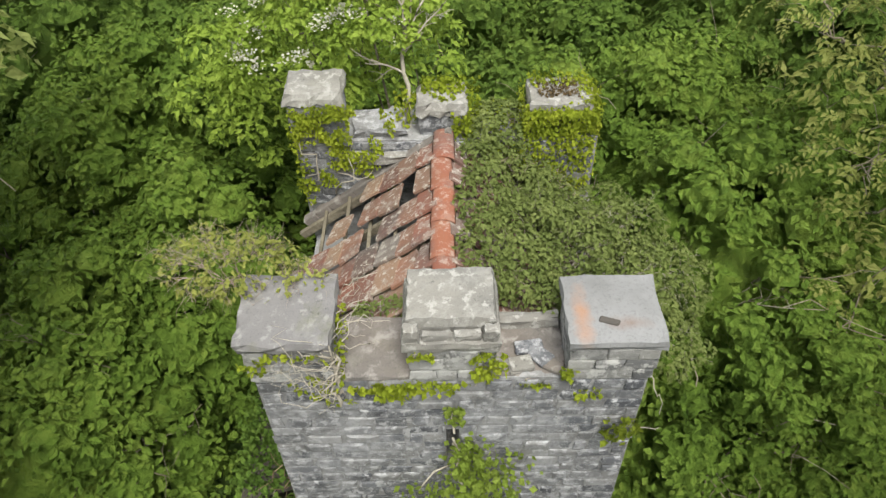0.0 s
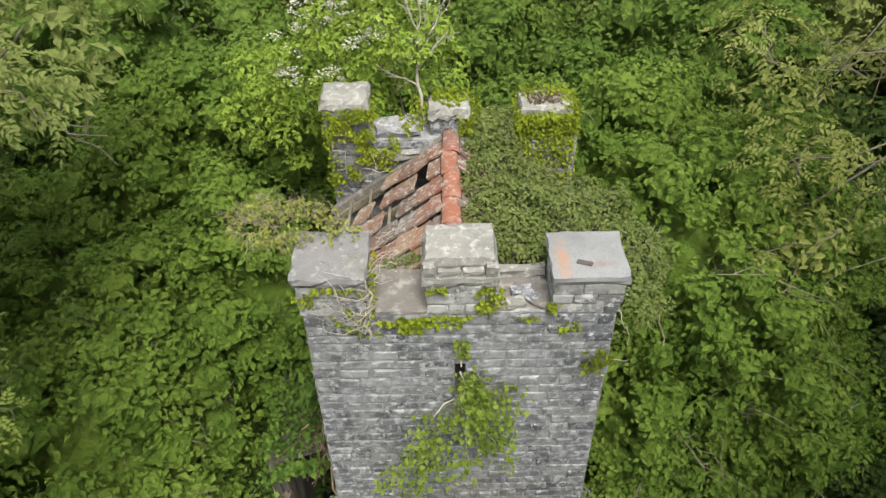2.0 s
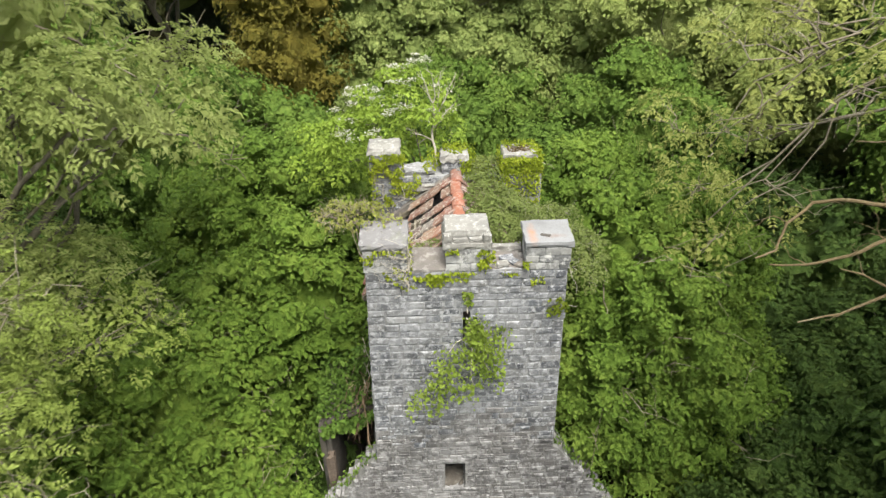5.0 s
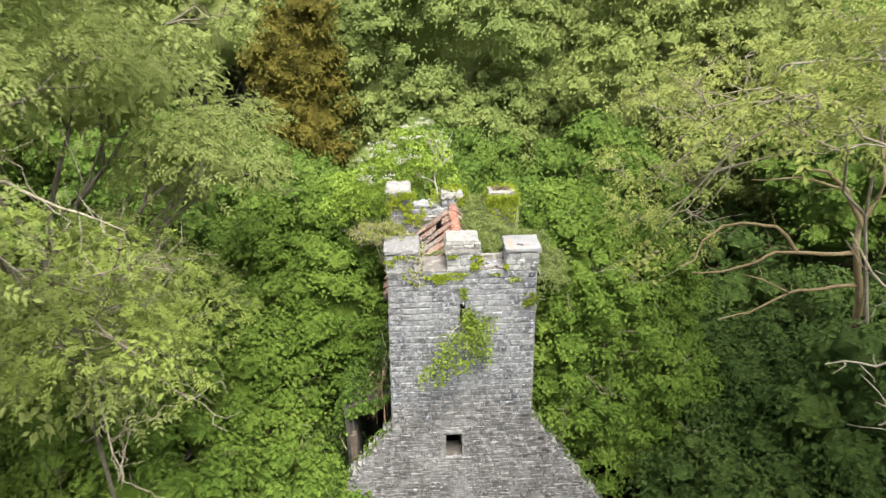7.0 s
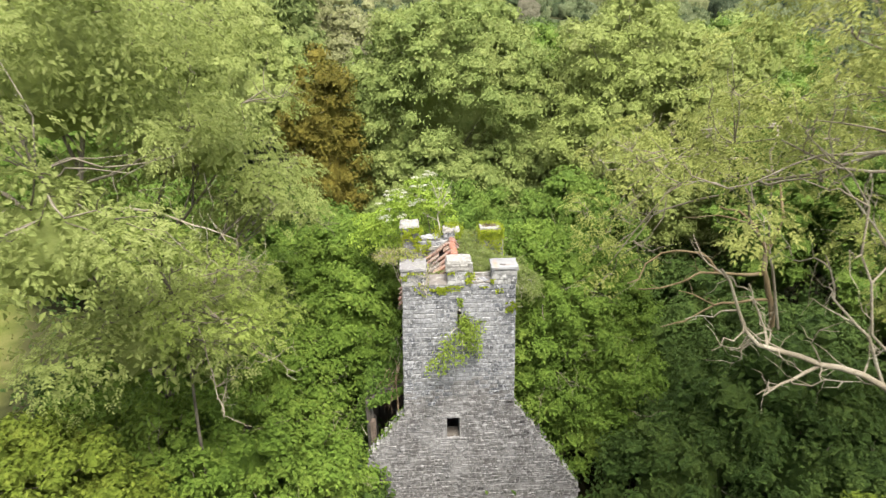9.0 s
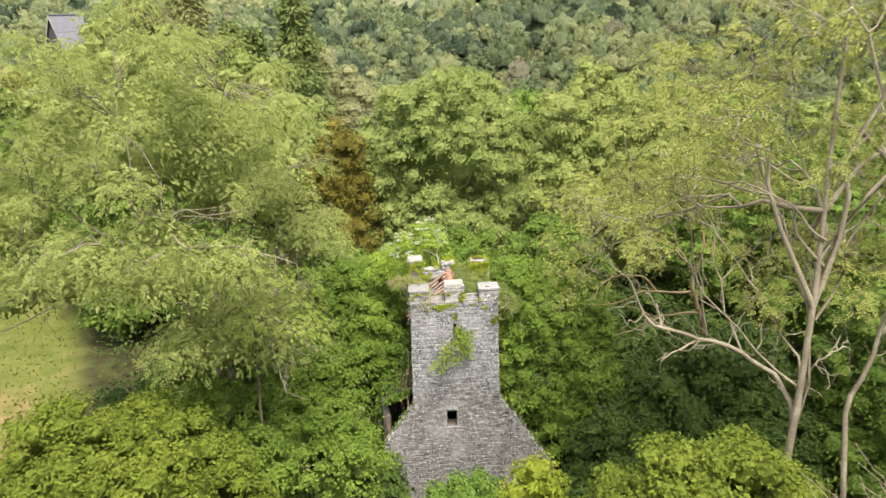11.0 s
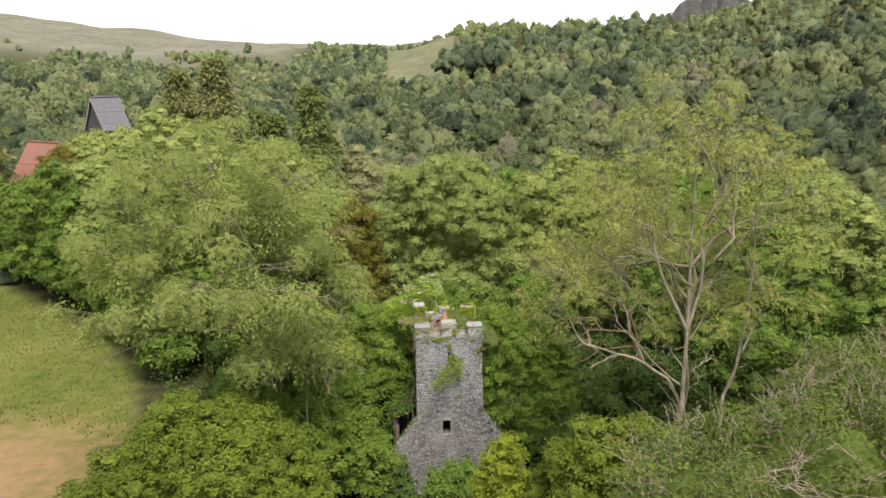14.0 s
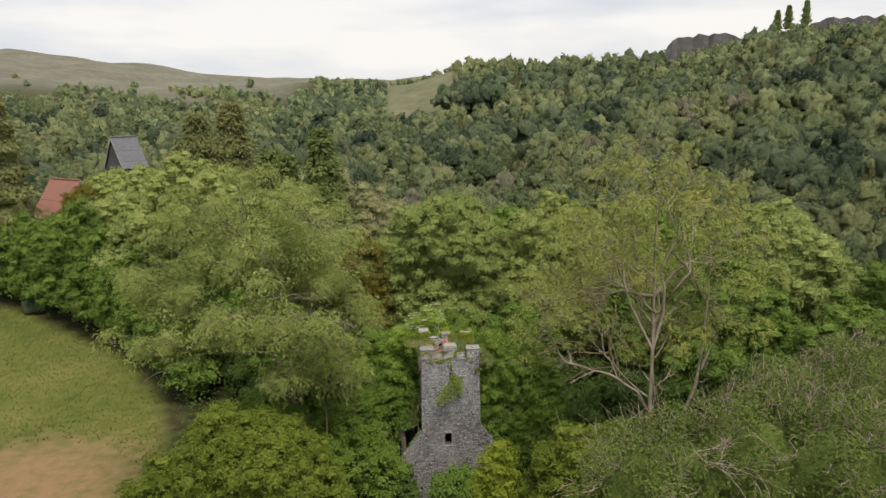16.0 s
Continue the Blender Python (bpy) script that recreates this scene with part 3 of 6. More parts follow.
def ground_material():
    m, n, l, b, co = begin("woodland_floor_and_meadow")
    at = {}
    for k in ("grass", "dry", "moor"):
        a = n.new("ShaderNodeAttribute")
        a.attribute_name = k
        at[k] = a.outputs["Fac"]
    fine, mid, wide = noise_node(n, l, co, 9, 6, 0.7), noise_node(n, l, co, 0.9, 5, 0.6), noise_node(n, l, co, 0.12, 4)
    floor = ramp_node(n, [(0.3, (0.025, 0.020, 0.012)), (0.6, (0.045, 0.048, 0.018)), (0.8, (0.05, 0.07, 0.02))])
    l.new(mid, floor.inputs[0])
    grass = ramp_node(n, [(0.36, (0.040, 0.060, 0.013)), (0.5, (0.082, 0.096, 0.022)), (0.64, (0.135, 0.128, 0.046))])
    l.new(mixed(n, l, mixed(n, l, mid, fine, 0.35), wide, 0.4), grass.inputs[0])
    dry = ramp_node(n, [(0.3, (0.13, 0.10, 0.045)), (0.6, (0.20, 0.128, 0.074))])
    l.new(mixed(n, l, mid, fine, 0.5), dry.inputs[0])
    moor = ramp_node(n, [(0.3, (0.062, 0.064, 0.055)), (0.5, (0.115, 0.114, 0.088)), (0.7, (0.18, 0.172, 0.130))])
    l.new(mixed(n, l, noise_node(n, l, co, 0.03, 6, 0.65), noise_node(n, l, co, 0.16, 6, 0.75), 0.5), moor.inputs[0])
    col = mixed(n, l, floor.outputs[0], grass.outputs[0], at["grass"])
    edge = n.new("ShaderNodeMath")
    edge.operation = "MULTIPLY_ADD"
    l.new(mid, edge.inputs[0])
    edge.inputs[1].default_value = 1.2
    edge.inputs[2].default_value = -0.6
    blend = n.new("ShaderNodeMath")
    blend.operation, blend.use_clamp = "ADD", True
    l.new(at["dry"], blend.inputs[0])
    l.new(edge.outputs[0], blend.inputs[1])
    hold = n.new("ShaderNodeMath")
    hold.operation = "MULTIPLY"
    l.new(blend.outputs[0], hold.inputs[0])
    l.new(stepped(n, l, at["dry"], 0.0, 0.3), hold.inputs[1])
    col = mixed(n, l, col, dry.outputs[0], hold.outputs[0])
    col = mixed(n, l, col, moor.outputs[0], at["moor"])
    l.new(col, b.inputs["Base Color"])
    b.inputs["Roughness"].default_value = 1.0
    b.inputs["Specular IOR Level"].default_value = 0.1
    bumped(n, l, b, fine, 0.6, 0.08)
    return m


gm = array_mesh("ground", gv, gf, ground_material(), True)
fs_ = field_side(gv[:, 0], gv[:, 1])
flat_az, flat_s = gaz.ravel(), gs.ravel()
grass = np.clip(fs_ / 1.5 + 0.5, 0, 1) * (flat_s <= 0)
grass = np.maximum(grass, (flat_s > 0.5) * (flat_s < 0.93) * (flat_az > -1.5) * (flat_az < 4.2))
dryness = np.exp(-(((gv[:, 0] + 29.0) / 8.5) ** 2 + ((gv[:, 1] - 6.5) / 7.5) ** 2) ** 1.5) * (grass > 0.5)
moor = np.clip((flat_s - np.interp(flat_az, [-40, -16, -9, -4], [0.40, 0.44, 0.58, 1.0])) * 6, 0, 1)
moor = np.maximum(moor, np.clip((flat_s - 0.9) * 12, 0, 1))
moor = np.maximum(moor, 0.62 * (grass > 0.5) * (flat_s > 0.5))
for nm, val in (("grass", grass), ("dry", dryness), ("moor", moor)):
    gm.attributes.new(nm, "FLOAT", "POINT").data.foreach_set("value", np.ascontiguousarray(val, np.float32))
tagged(new("ground", gm), "woodland floor and mown meadow rising to moorland hills", "ground", kind="structure")

# ---- woods on the hillsides ----


def far_wood(name, label, material, trees, size_lo, size_hi):
    """Many far crowns, each a dome of leafy clumps in a tone of its own."""
    vs, fs, ts, base = [], [], [], 0
    for lo, hi, k, q, size, shape, faces in ((0, 165, 8, 8, 0.62, NUB, NUB_F), (165, 270, 5, 8, 0.82, NUB, NUB_F), (270, 2000, 3, 5, 1.15, NUB, NUB_F)):
        spot = np.array([t for t in trees if lo <= t[3] < hi]).reshape(-1, 4)
        m = len(spot)
        if not m:
            continue
        r = (size_lo + (size_hi - size_lo) * RNG.random(m) ** 1.4) * (1.05 if lo < 100 else 1.2)
        h = r * RNG.uniform(0.85, 1.35, m)
        tone = np.clip(RNG.normal(0.45, 0.17, m), 0.05, 0.85)
        d = RNG.normal(0, 1, (m, k, 3)) + np.array([0, -0.25, 0.35])
        d[:, 0] = RNG.normal(0, 0.2, (m, 3)) + np.array([0, 0, 1.2])
        d = unit(d)
        d[..., 2] = np.abs(d[..., 2])
        mid = spot[:, :3] + np.stack([0 * h, 0 * h, 0.32 * h], -1)
        c = mid[:, None] + d * np.stack([r, r, h], -1)[:, None] * RNG.uniform(0.5, 0.74, (m, k, 1))
        rad = r[:, None] * RNG.uniform(0.26, 0.50, (m, k))
        v, f = lumps(np.concatenate([c.reshape(-1, 3), mid]), np.concatenate([rad.ravel(), r * 0.76]), (1, 1, 0.95), shape, faces, 0.26)
        t = np.concatenate([np.repeat(tone, k), tone])
        t = np.repeat(t + RNG.normal(0, 0.045, len(t)), len(shape))
        lc, lr, lt = np.repeat(c.reshape(-1, 3), q, 0), np.repeat(rad.ravel(), q), np.repeat(tone, k * q)
        n = len(lc)
        o = unit(RNG.normal(0, 1, (n, 3)) + np.array([0, -0.3, 0.7]))
        p = lc + o * (lr * RNG.uniform(0.82, 1.34, n))[:, None]
        ln = size * RNG.uniform(0.6, 1.3, n)
        v2, f2 = leaf_quads(p, unit(np.cross(o, RNG.normal(0, 1, (n, 3))) + o * 0.5), unit(o + RNG.normal(0, 0.5, (n, 3))), ln, ln * 0.75)
        vs += [v, v2]
        fs += [f + base, f2 + base + len(v)]
        ts += [t, np.repeat(lt + RNG.normal(0.03, 0.07, n), 4)]
        base += len(v) + len(v2)
    me = array_mesh(name, np.concatenate(vs), np.concatenate(fs), material, True)
    me.attributes.new("tint", "FLOAT", "POINT").data.foreach_set("value", np.concatenate(ts).astype(np.float32))
    return tagged(new(name, me), label, "woodland", kind="stuff")


spots = {0: [], 1: [], 2: [], 3: []}
rad = 88.0
while rad < 640:
    gap = 5.0 + rad * 0.0080
    for a in np.arange(-43, 45, np.degrees(gap / rad)):
        rr, aa = rad + RNG.uniform(-0.5, 0.5) * gap, radians(a + RNG.uniform(-0.5, 0.5) * np.degrees(gap / rad))
        x, y = OX + rr * math.sin(aa), OY + rr * math.cos(aa)
        z, s, az, _ = (float(q) for q in hill(x, y))
        if s > (0.86 if 20 < az < 25.5 else 0.88 if az > 29 else 0.985) or field_side(x, y) > -2 and rr < 170:
            continue
        if s > np.interp(az, [-40, -16, -9, -4], [0.46, 0.5, 0.62, 1.1]) + 0.08 * math.sin(x * 0.03) + 0.05 * math.sin(y * 0.07 + x * 0.02) and RNG.random() < 0.95:
            continue
        if -1.2 < az < 4.0 and 0.5 < s < 0.93:
            continue
        if rr < 128 and -26 < az < -18 and rr > 104:
            continue
        g = noise.noise(Vector((x * 0.016, y * 0.016, 3.0))) + RNG.normal(0, 0.28)
        k = 1 if g < -0.28 else 2 if g > 0.72 else 3 if g > 0.2 else 0
        spots[k].append((x, y, z, rr))
    rad += gap * 0.86
far_wood("far_wood", "green broadleaf woodland covering the hillside", FAR_A, spots[0], 1.9, 4.2)
far_wood("far_wood", "dark green trees among the hillside woodland", FAR_B, spots[1], 2.0, 4.8)
far_wood("far_wood", "grey-green half-bare trees on the hillside", FAR_C, spots[2], 1.9, 4.0)
far_wood("far_wood", "light green trees on the hillside", FAR_D, spots[3], 1.9, 4.0)
oaks = []
for az, rr in ((3.4, 352), (4.4, 344), (5.4, 350), (6.5, 346), (7.6, 354), (4.0, 366), (5.2, 370), (6.4, 368), (4.4, 330), (5.8, 328), (7.2, 334)):
    x, y = OX + rr * math.sin(radians(az)), OY + rr * math.cos(radians(az))
    z = float(hill(x, y)[0])
    oaks += [(x + RNG.uniform(-4, 4), y + RNG.uniform(-4, 4), z + RNG.uniform(0, 8.5), 160.0) for _ in range(5)]
far_wood("far_wood", "group of tall dark green trees below the hill field", FAR_B, oaks, 2.8, 4.6)

# rough grass of the meadow
n = 24000
mx, my = RNG.uniform(-58, -17, n), RNG.uniform(-8, 62, n)
ok = (field_side(mx, my) > 0.3) & (((mx + 29.0) / 8.5) ** 2 + ((my - 6.5) / 7.5) ** 2 > 0.8)
mx, my = mx[ok], my[ok]
mp = np.stack([mx, my, np.full(len(mx), 0.0)], 1)
v, f = leaf_quads(mp, RNG.normal(0, 0.5, (len(mp), 3)) + np.array([0, 0, 1.0]), RNG.normal(0, 1, (len(mp), 3)), RNG.uniform(0.08, 0.24, len(mp)), RNG.uniform(0.05, 0.12, len(mp)))
tagged(new("meadow_grass", array_mesh("meadow_grass", v, f, leaf_material("meadow_blade", (0.060, 0.074, 0.016), (0.105, 0.115, 0.030), (0.18, 0.17, 0.064), 0.2, 0.25))), "short rough grass of the mown meadow", "grass", kind="stuff")

# ---- the trees round the tower ----
tree("sycamore_tree", "dense green sycamore growing against the tower side", (4.4, 6.2, 0),
     [(3.7, 5.9, 6.2, 1.9, 2.1, 2.5), (5.3, 7.6, 5.0, 2.3, 2.4, 2.8), (4.7, 4.9, 3.4, 1.9, 1.5, 2.8), (3.2, 8.6, 6.2, 2.0, 2.0, 2.2), (6.3, 6.2, 3.4, 1.4, 1.7, 2.0), (2.8, 4.4, 4.4, 0.95, 1.1, 2.4)],
     "leafy", LEAF_FRESH, 1.0, BARK_ASH, 0.16, 0.25, 45, fine=0.6)
tree("hawthorn_tree", "dark green tree behind the tower corner", (-4.4, 9.0, 0),
     [(-3.7, 7.6, 5.0, 1.5, 1.9, 2.4), (-5.3, 10.0, 5.6, 2.3, 2.2, 2.2), (-3.2, 10.4, 6.4, 1.7, 1.8, 1.9)], "hazel", LEAF_FRESH, 1.0)
tree("hazel_bush", "broad green hazel bush below the tower", (-6.5, 3.6, 0),
     [(-6.3, 4.6, 3.9, 2.1, 1.9, 2.1), (-5.5, 6.3, 4.4, 1.6, 1.6, 2.1), (-4.9, 5.9, 2.9, 1.1, 1.4, 1.8), (-7.4, 0.4, 4.2, 2.3, 2.3, 2.4), (-5.1, 1.5, 2.7, 1.6, 1.8, 1.8), (-5.4, 3.0, 2.8, 1.5, 1.4, 1.9), (-4.0, 2.9, 2.0, 0.95, 0.8, 1.5)], "broad", LEAF_FRESH, 1.0, BARK_ASH, 0.16, 0.25, 50, fine=0.6, category="bush")
tree("hazel_bush", "spreading dark green bush under taller trees", (-9.0, 8.2, 0),
     [(-8.4, 7.9, 3.7, 2.5, 2.5, 2.2), (-10.0, 3.4, 4.9, 2.4, 2.6, 2.4), (-8.0, 10.9, 2.2, 2.6, 2.6, 1.8), (-10.4, 14.6, 1.6, 2.8, 2.6, 1.8), (-11.6, 8.4, 3.2, 2.4, 2.8, 2.2)], "hazel", LEAF_FRESH, 0.9, category="bush")
tree("hawthorn_tree", "light green bushy tree beside the meadow", (-10.4, -6.0, 0),
     [(-10.3, -6.0, 6.2, 3.6, 3.4, 3.4), (-8.2, -5.3, 4.5, 2.5, 2.4, 3.0), (-12.6, -6.5, 5.0, 2.8, 2.8, 3.0), (-10.8, -3.6, 5.4, 2.8, 2.4, 3.0)], "small", LEAF_BRIGHT, 1.0, trunk=0.2)
tree("elder_bush", "round green bush in front of the gable wall", (0.0, -2.2, 0), [(0.0, -2.2, 2.5, 1.5, 1.3, 2.0)], "hazel", LEAF_SYC, 1.0, category="bush")
tree("young_maple", "slender bright green maple in front of the tower", (1.4, -6.2, 0), [(1.6, -6.3, 5.0, 1.0, 1.0, 2.8), (2.1, -5.8, 3.6, 1.1, 1.1, 1.8)], "hazel", LEAF_FERN, 1.0)
tree("young_maple", "light green bushy maple with a domed crown", (5.8, -7.8, 0),
     [(5.5, -8.8, 7.2, 2.2, 2.1, 2.5), (7.2, -7.2, 6.0, 2.0, 2.0, 2.5), (4.6, -6.8, 5.0, 1.7, 1.7, 2.2)], "hazel", LEAF_BRIGHT, 1.0)
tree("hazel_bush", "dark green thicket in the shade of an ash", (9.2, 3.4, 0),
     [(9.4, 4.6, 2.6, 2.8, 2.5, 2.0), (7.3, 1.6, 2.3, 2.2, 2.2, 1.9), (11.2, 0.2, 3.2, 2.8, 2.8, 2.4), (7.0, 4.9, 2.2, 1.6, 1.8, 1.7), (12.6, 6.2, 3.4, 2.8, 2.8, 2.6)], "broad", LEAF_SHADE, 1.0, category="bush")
tree("hawthorn_tree", "scrubby thorn tree with bare grey twigs", (10.0, -15.2, 0),
     [(8.9, -15.6, 11.2, 2.7, 2.7, 2.6), (12.0, -14.0, 10.6, 3.0, 2.8, 3.0), (6.4, -15.8, 10.8, 2.0, 2.0, 2.5), (4.6, -17.4, 11.6, 1.4, 1.5, 2.1), (11.2, -17.6, 11.4, 2.3, 2.3, 2.4)], "thorn", LEAF_THORN, 0.85, BARK_TWIG, 0.16, 0.3, 340, fine=0.5, spread=1.35)
tree("hawthorn_tree", "scrubby thorn tree with bare grey twigs", (16.0, -11.4, 0),
     [(15.4, -12.0, 10.8, 2.9, 2.9, 3.0), (18.6, -9.6, 10.4, 3.0, 3.0, 3.2), (16.5, -7.0, 9.0, 2.8, 2.8, 2.8), (13.6, -9.5, 8.2, 2.4, 2.4, 2.6)], "thorn", LEAF_THORN, 0.85, BARK_TWIG, 0.16, 0.3, 340, fine=0.5, spread=1.35)
big_ash = tree("ash_tree", "tall airy ash with pale green feathered leaves", (-10.4, 2.2, 0),
     [(-9.9, 2.2, 15.7, 3.9, 3.8, 3.9), (-6.9, 3.6, 13.4, 2.2, 2.4, 1.7), (-5.9, 3.0, 12.2, 1.1, 1.4, 0.8), (-5.6, 5.2, 10.9, 1.1, 1.4, 0.9), (-12.8, 3.2, 15.0, 3.4, 3.6, 3.8), (-9.4, -2.2, 12.6, 3.2, 2.2, 2.4), (-8.6, 5.6, 13.0, 3.4, 2.6, 3.0),
      (-13.6, 0.6, 11.6, 2.4, 2.4, 2.0), (-6.6, 5.2, 10.8, 1.8, 2.2, 1.7), (-15.8, 2.4, 13.2, 2.8, 2.8, 3.2), (-16.2, 1.6, 10.6, 2.4, 2.2, 1.6),
      (-8.0, -0.8, 9.6, 2.4, 2.2, 1.8), (-8.4, 2.6, 8.4, 2.0, 2.2, 1.6)], "full_ash", LEAF_ASH, 1.45, BARK, 0.17, 0.6, 110, 3, spread=1.6)
tree("ash_tree", "young ash with fresh yellow-green leaves among pale twigs", (-7.0, 0.4, 0),
     [(-5.9, -1.0, 11.3, 1.0, 0.9, 0.7), (-5.3, -1.9, 10.1, 0.8, 0.7, 0.6), (-6.4, -2.2, 10.7, 0.9, 0.8, 0.7), (-6.9, -2.2, 12.3, 1.0, 0.9, 0.7), (-5.6, 1.6, 8.9, 1.0, 0.9, 0.7), (-6.6, -0.4, 9.6, 1.1, 1.0, 0.8)],
     "near_ash", LEAF_YOUNG, 1.2, BARK, 0.08, 0.7, 90, 6, spread=1.25, fine=0.6)
tb = Tubes()
for line, r0, r1 in (([(-10.3, 2.0, 8.6), (-9.0, 0.6, 9.8), (-7.4, -0.6, 10.6), (-6.3, -1.4, 10.9), (-5.4, -1.9, 10.4), (-4.7, -2.2, 9.8)], 0.09, 0.018), ([(-7.4, -0.6, 10.6), (-6.6, -0.9, 11.3), (-5.8, -1.0, 11.6), (-5.0, -1.0, 11.5)], 0.045, 0.012),
                     ([(-6.8, -1.0, 10.8), (-6.2, -2.0, 10.2), (-5.9, -2.6, 9.4), (-5.7, -2.9, 8.8)], 0.04, 0.012), ([(-10.2, 1.8, 11.4), (-8.6, 0.2, 12.7), (-7.2, -1.0, 13.1), (-6.1, -1.8, 13.0), (-5.1, -2.2, 12.8)], 0.08, 0.015),
                     ([(-9.8, 1.6, 13.0), (-8.2, 2.6, 13.6), (-6.8, 3.2, 13.6), (-5.6, 3.4, 13.0), (-4.9, 3.5, 12.4)], 0.07, 0.015), ([(-10.0, 1.8, 10.0), (-12.4, 1.2, 10.6), (-14.6, 0.8, 10.4), (-16.6, 0.8, 9.6), (-17.8, 0.8, 8.8)], 0.08, 0.015)):
    pts = np.array(line)
    fine = np.concatenate([wavy(a, b, 4, 0.14)[:-1] for a, b in zip(pts, pts[1:])] + [pts[-1:]])
    tb.add(fine, r0 * 0.62, r1 * 0.7, 6)
    for q in range(3, len(fine)):
        for w in range(2):
            tw = wavy(fine[q], fine[q] + RNG.normal(0, 0.42, 3) + np.array([0.12, -0.15, 0.05]), 6, 0.45)
            tb.add(tw, 0.009, 0.004, 4)
            tb.add(wavy(tw[3], tw[3] + RNG.normal(0, 0.28, 3), 4, 0.4), 0.006, 0.003, 3)
limb = tb.mesh("limb", BARK_ASH)
limb.transform(Matrix.Translation((10.4, -2.2, 0)))
part("limb", limb, big_ash, "pale half-bare boughs")
ash = tree("ash_tree", "tall sparse ash with a thick lichened trunk", (8.9, -6.0, 0),
           [(9.2, -5.6, 19.2, 2.3, 2.5, 2.6), (6.9, -4.6, 16.6, 2.3, 2.4, 2.2), (11.6, -4.8, 17.8, 2.3, 2.5, 2.6), (13.6, -4.0, 15.6, 2.2, 2.4, 2.4), (5.6, -3.2, 13.8, 2.2, 2.0, 1.5), (9.6, -1.8, 15.0, 2.8, 2.2, 2.2), (10.2, -4.0, 12.4, 2.2, 1.8, 1.4), (13.4, -3.4, 12.4, 1.9, 1.8, 1.5)],
           "ash", LEAF_LIME, 1.45, BARK_ASH, 0.15, 0.8, 110, 5, crook=0.04, spread=1.45, fine=0.7)
tb = Tubes()
for k in range(9):
    a = np.array([9.15 + RNG.uniform(-0.1, 0.1), -5.95 + RNG.uniform(-0.1, 0.2), RNG.uniform(8.5, 14.5)])
    e = np.array([9.6, -5.0, 15.5]) + unit(RNG.normal(0, 1, 3) + np.array([0, 0.1, 0.9])) * np.array([4.0, 3.0, 4.6])
    line = wavy(a, e, 12, 0.3, -0.3)
    tb.add(line, 0.042, 0.010, 5)
    for q in range(9):
        tw = wavy(line[2 + q], line[2 + q] + RNG.normal(0, 0.6, 3) + np.array([0, 0, 0.35]), 6, 0.4)
        tb.add(tw, 0.02, 0.006, 4)
        tb.add(wavy(tw[3], tw[3] + RNG.normal(0, 0.35, 3) + np.array([0, 0, 0.15]), 4, 0.4), 0.010, 0.004, 3)
for line, r0, r1 in (([(9.02, -6.0, 8.6), (8.95, -5.8, 9.3), (8.6, -5.4, 10.0), (7.7, -5.2, 10.6), (6.5, -5.0, 11.0), (5.75, -5.0, 11.3), (5.17, -5.0, 11.5), (4.85, -5.0, 11.85), (4.68, -5.0, 12.25), (4.24, -5.0, 13.1)], 0.11, 0.03),
                     ([(6.5, -5.0, 11.0), (6.02, -5.05, 10.76), (5.7, -5.1, 10.66), (5.4, -5.1, 10.4)], 0.05, 0.02), ([(5.4, -4.9, 11.4), (5.43, -4.6, 11.7), (5.2, -4.6, 12.15), (5.0, -4.6, 12.6)], 0.04, 0.015),
                     ([(7.7, -5.2, 10.6), (7.3, -5.0, 11.6), (6.6, -4.8, 12.3), (6.3, -4.7, 13.2)], 0.05, 0.015),
                     ([(11.0, -5.4, -0.2), (11.1, -5.1, 8.4), (11.7, -5.0, 10.2), (12.0, -5.0, 12.5), (12.1, -5.0, 14.8), (12.0, -5.0, 17.2)], 0.12, 0.035), ([(11.7, -5.0, 10.2), (12.8, -4.6, 12.4), (13.8, -4.0, 14.6)], 0.08, 0.02)):
    pts = np.array(line)
    fine = np.concatenate([wavy(a, b, 4, 0.12)[:-1] for a, b in zip(pts, pts[1:])] + [pts[-1:]])
    tb.add(fine, r0 * 0.78, r1 * 0.78, 7)
    for q in range(len(fine) // 2):
        if fine[q * 2][2] > 9.5:
            tw = wavy(fine[q * 2], fine[q * 2] + RNG.normal(0, 0.55, 3) + np.array([-0.15, 0, 0.25]), 6, 0.45)
            tb.add(tw, 0.022, 0.007, 4)
            for w in range(3):
                tb.add(wavy(tw[2 + w], tw[2 + w] + RNG.normal(0, 0.28, 3), 4, 0.4), 0.010, 0.004, 3)
limb = tb.mesh("limb", BARK_ASH)
limb.transform(Matrix.Translation((-8.9, 6.0, 0)))
part("limb", limb, ash, "pale half-bare limbs")
young = tree("ash_tree", "young yellow-green ash behind the tower side", (11.3, 4.7, 0),
     [(7.3, 3.0, 12.6, 2.3, 2.3, 1.7), (5.5, 4.4, 12.0, 1.3, 1.7, 1.3), (9.8, 3.6, 13.2, 2.5, 2.6, 2.0), (11.4, 7.0, 12.0, 2.4, 2.4, 2.0), (8.4, 6.8, 11.6, 1.9, 1.9, 1.5), (5.3, 5.9, 7.9, 1.3, 1.3, 1.1), (5.6, 7.4, 8.7, 1.3, 1.3, 1.0), (6.9, 8.2, 8.6, 1.4, 1.4, 1.2)], "ash", LEAF_LIME, 1.0, BARK_ASH, 0.09, 0.6, 60, 6, spread=1.7)
tb = Tubes()
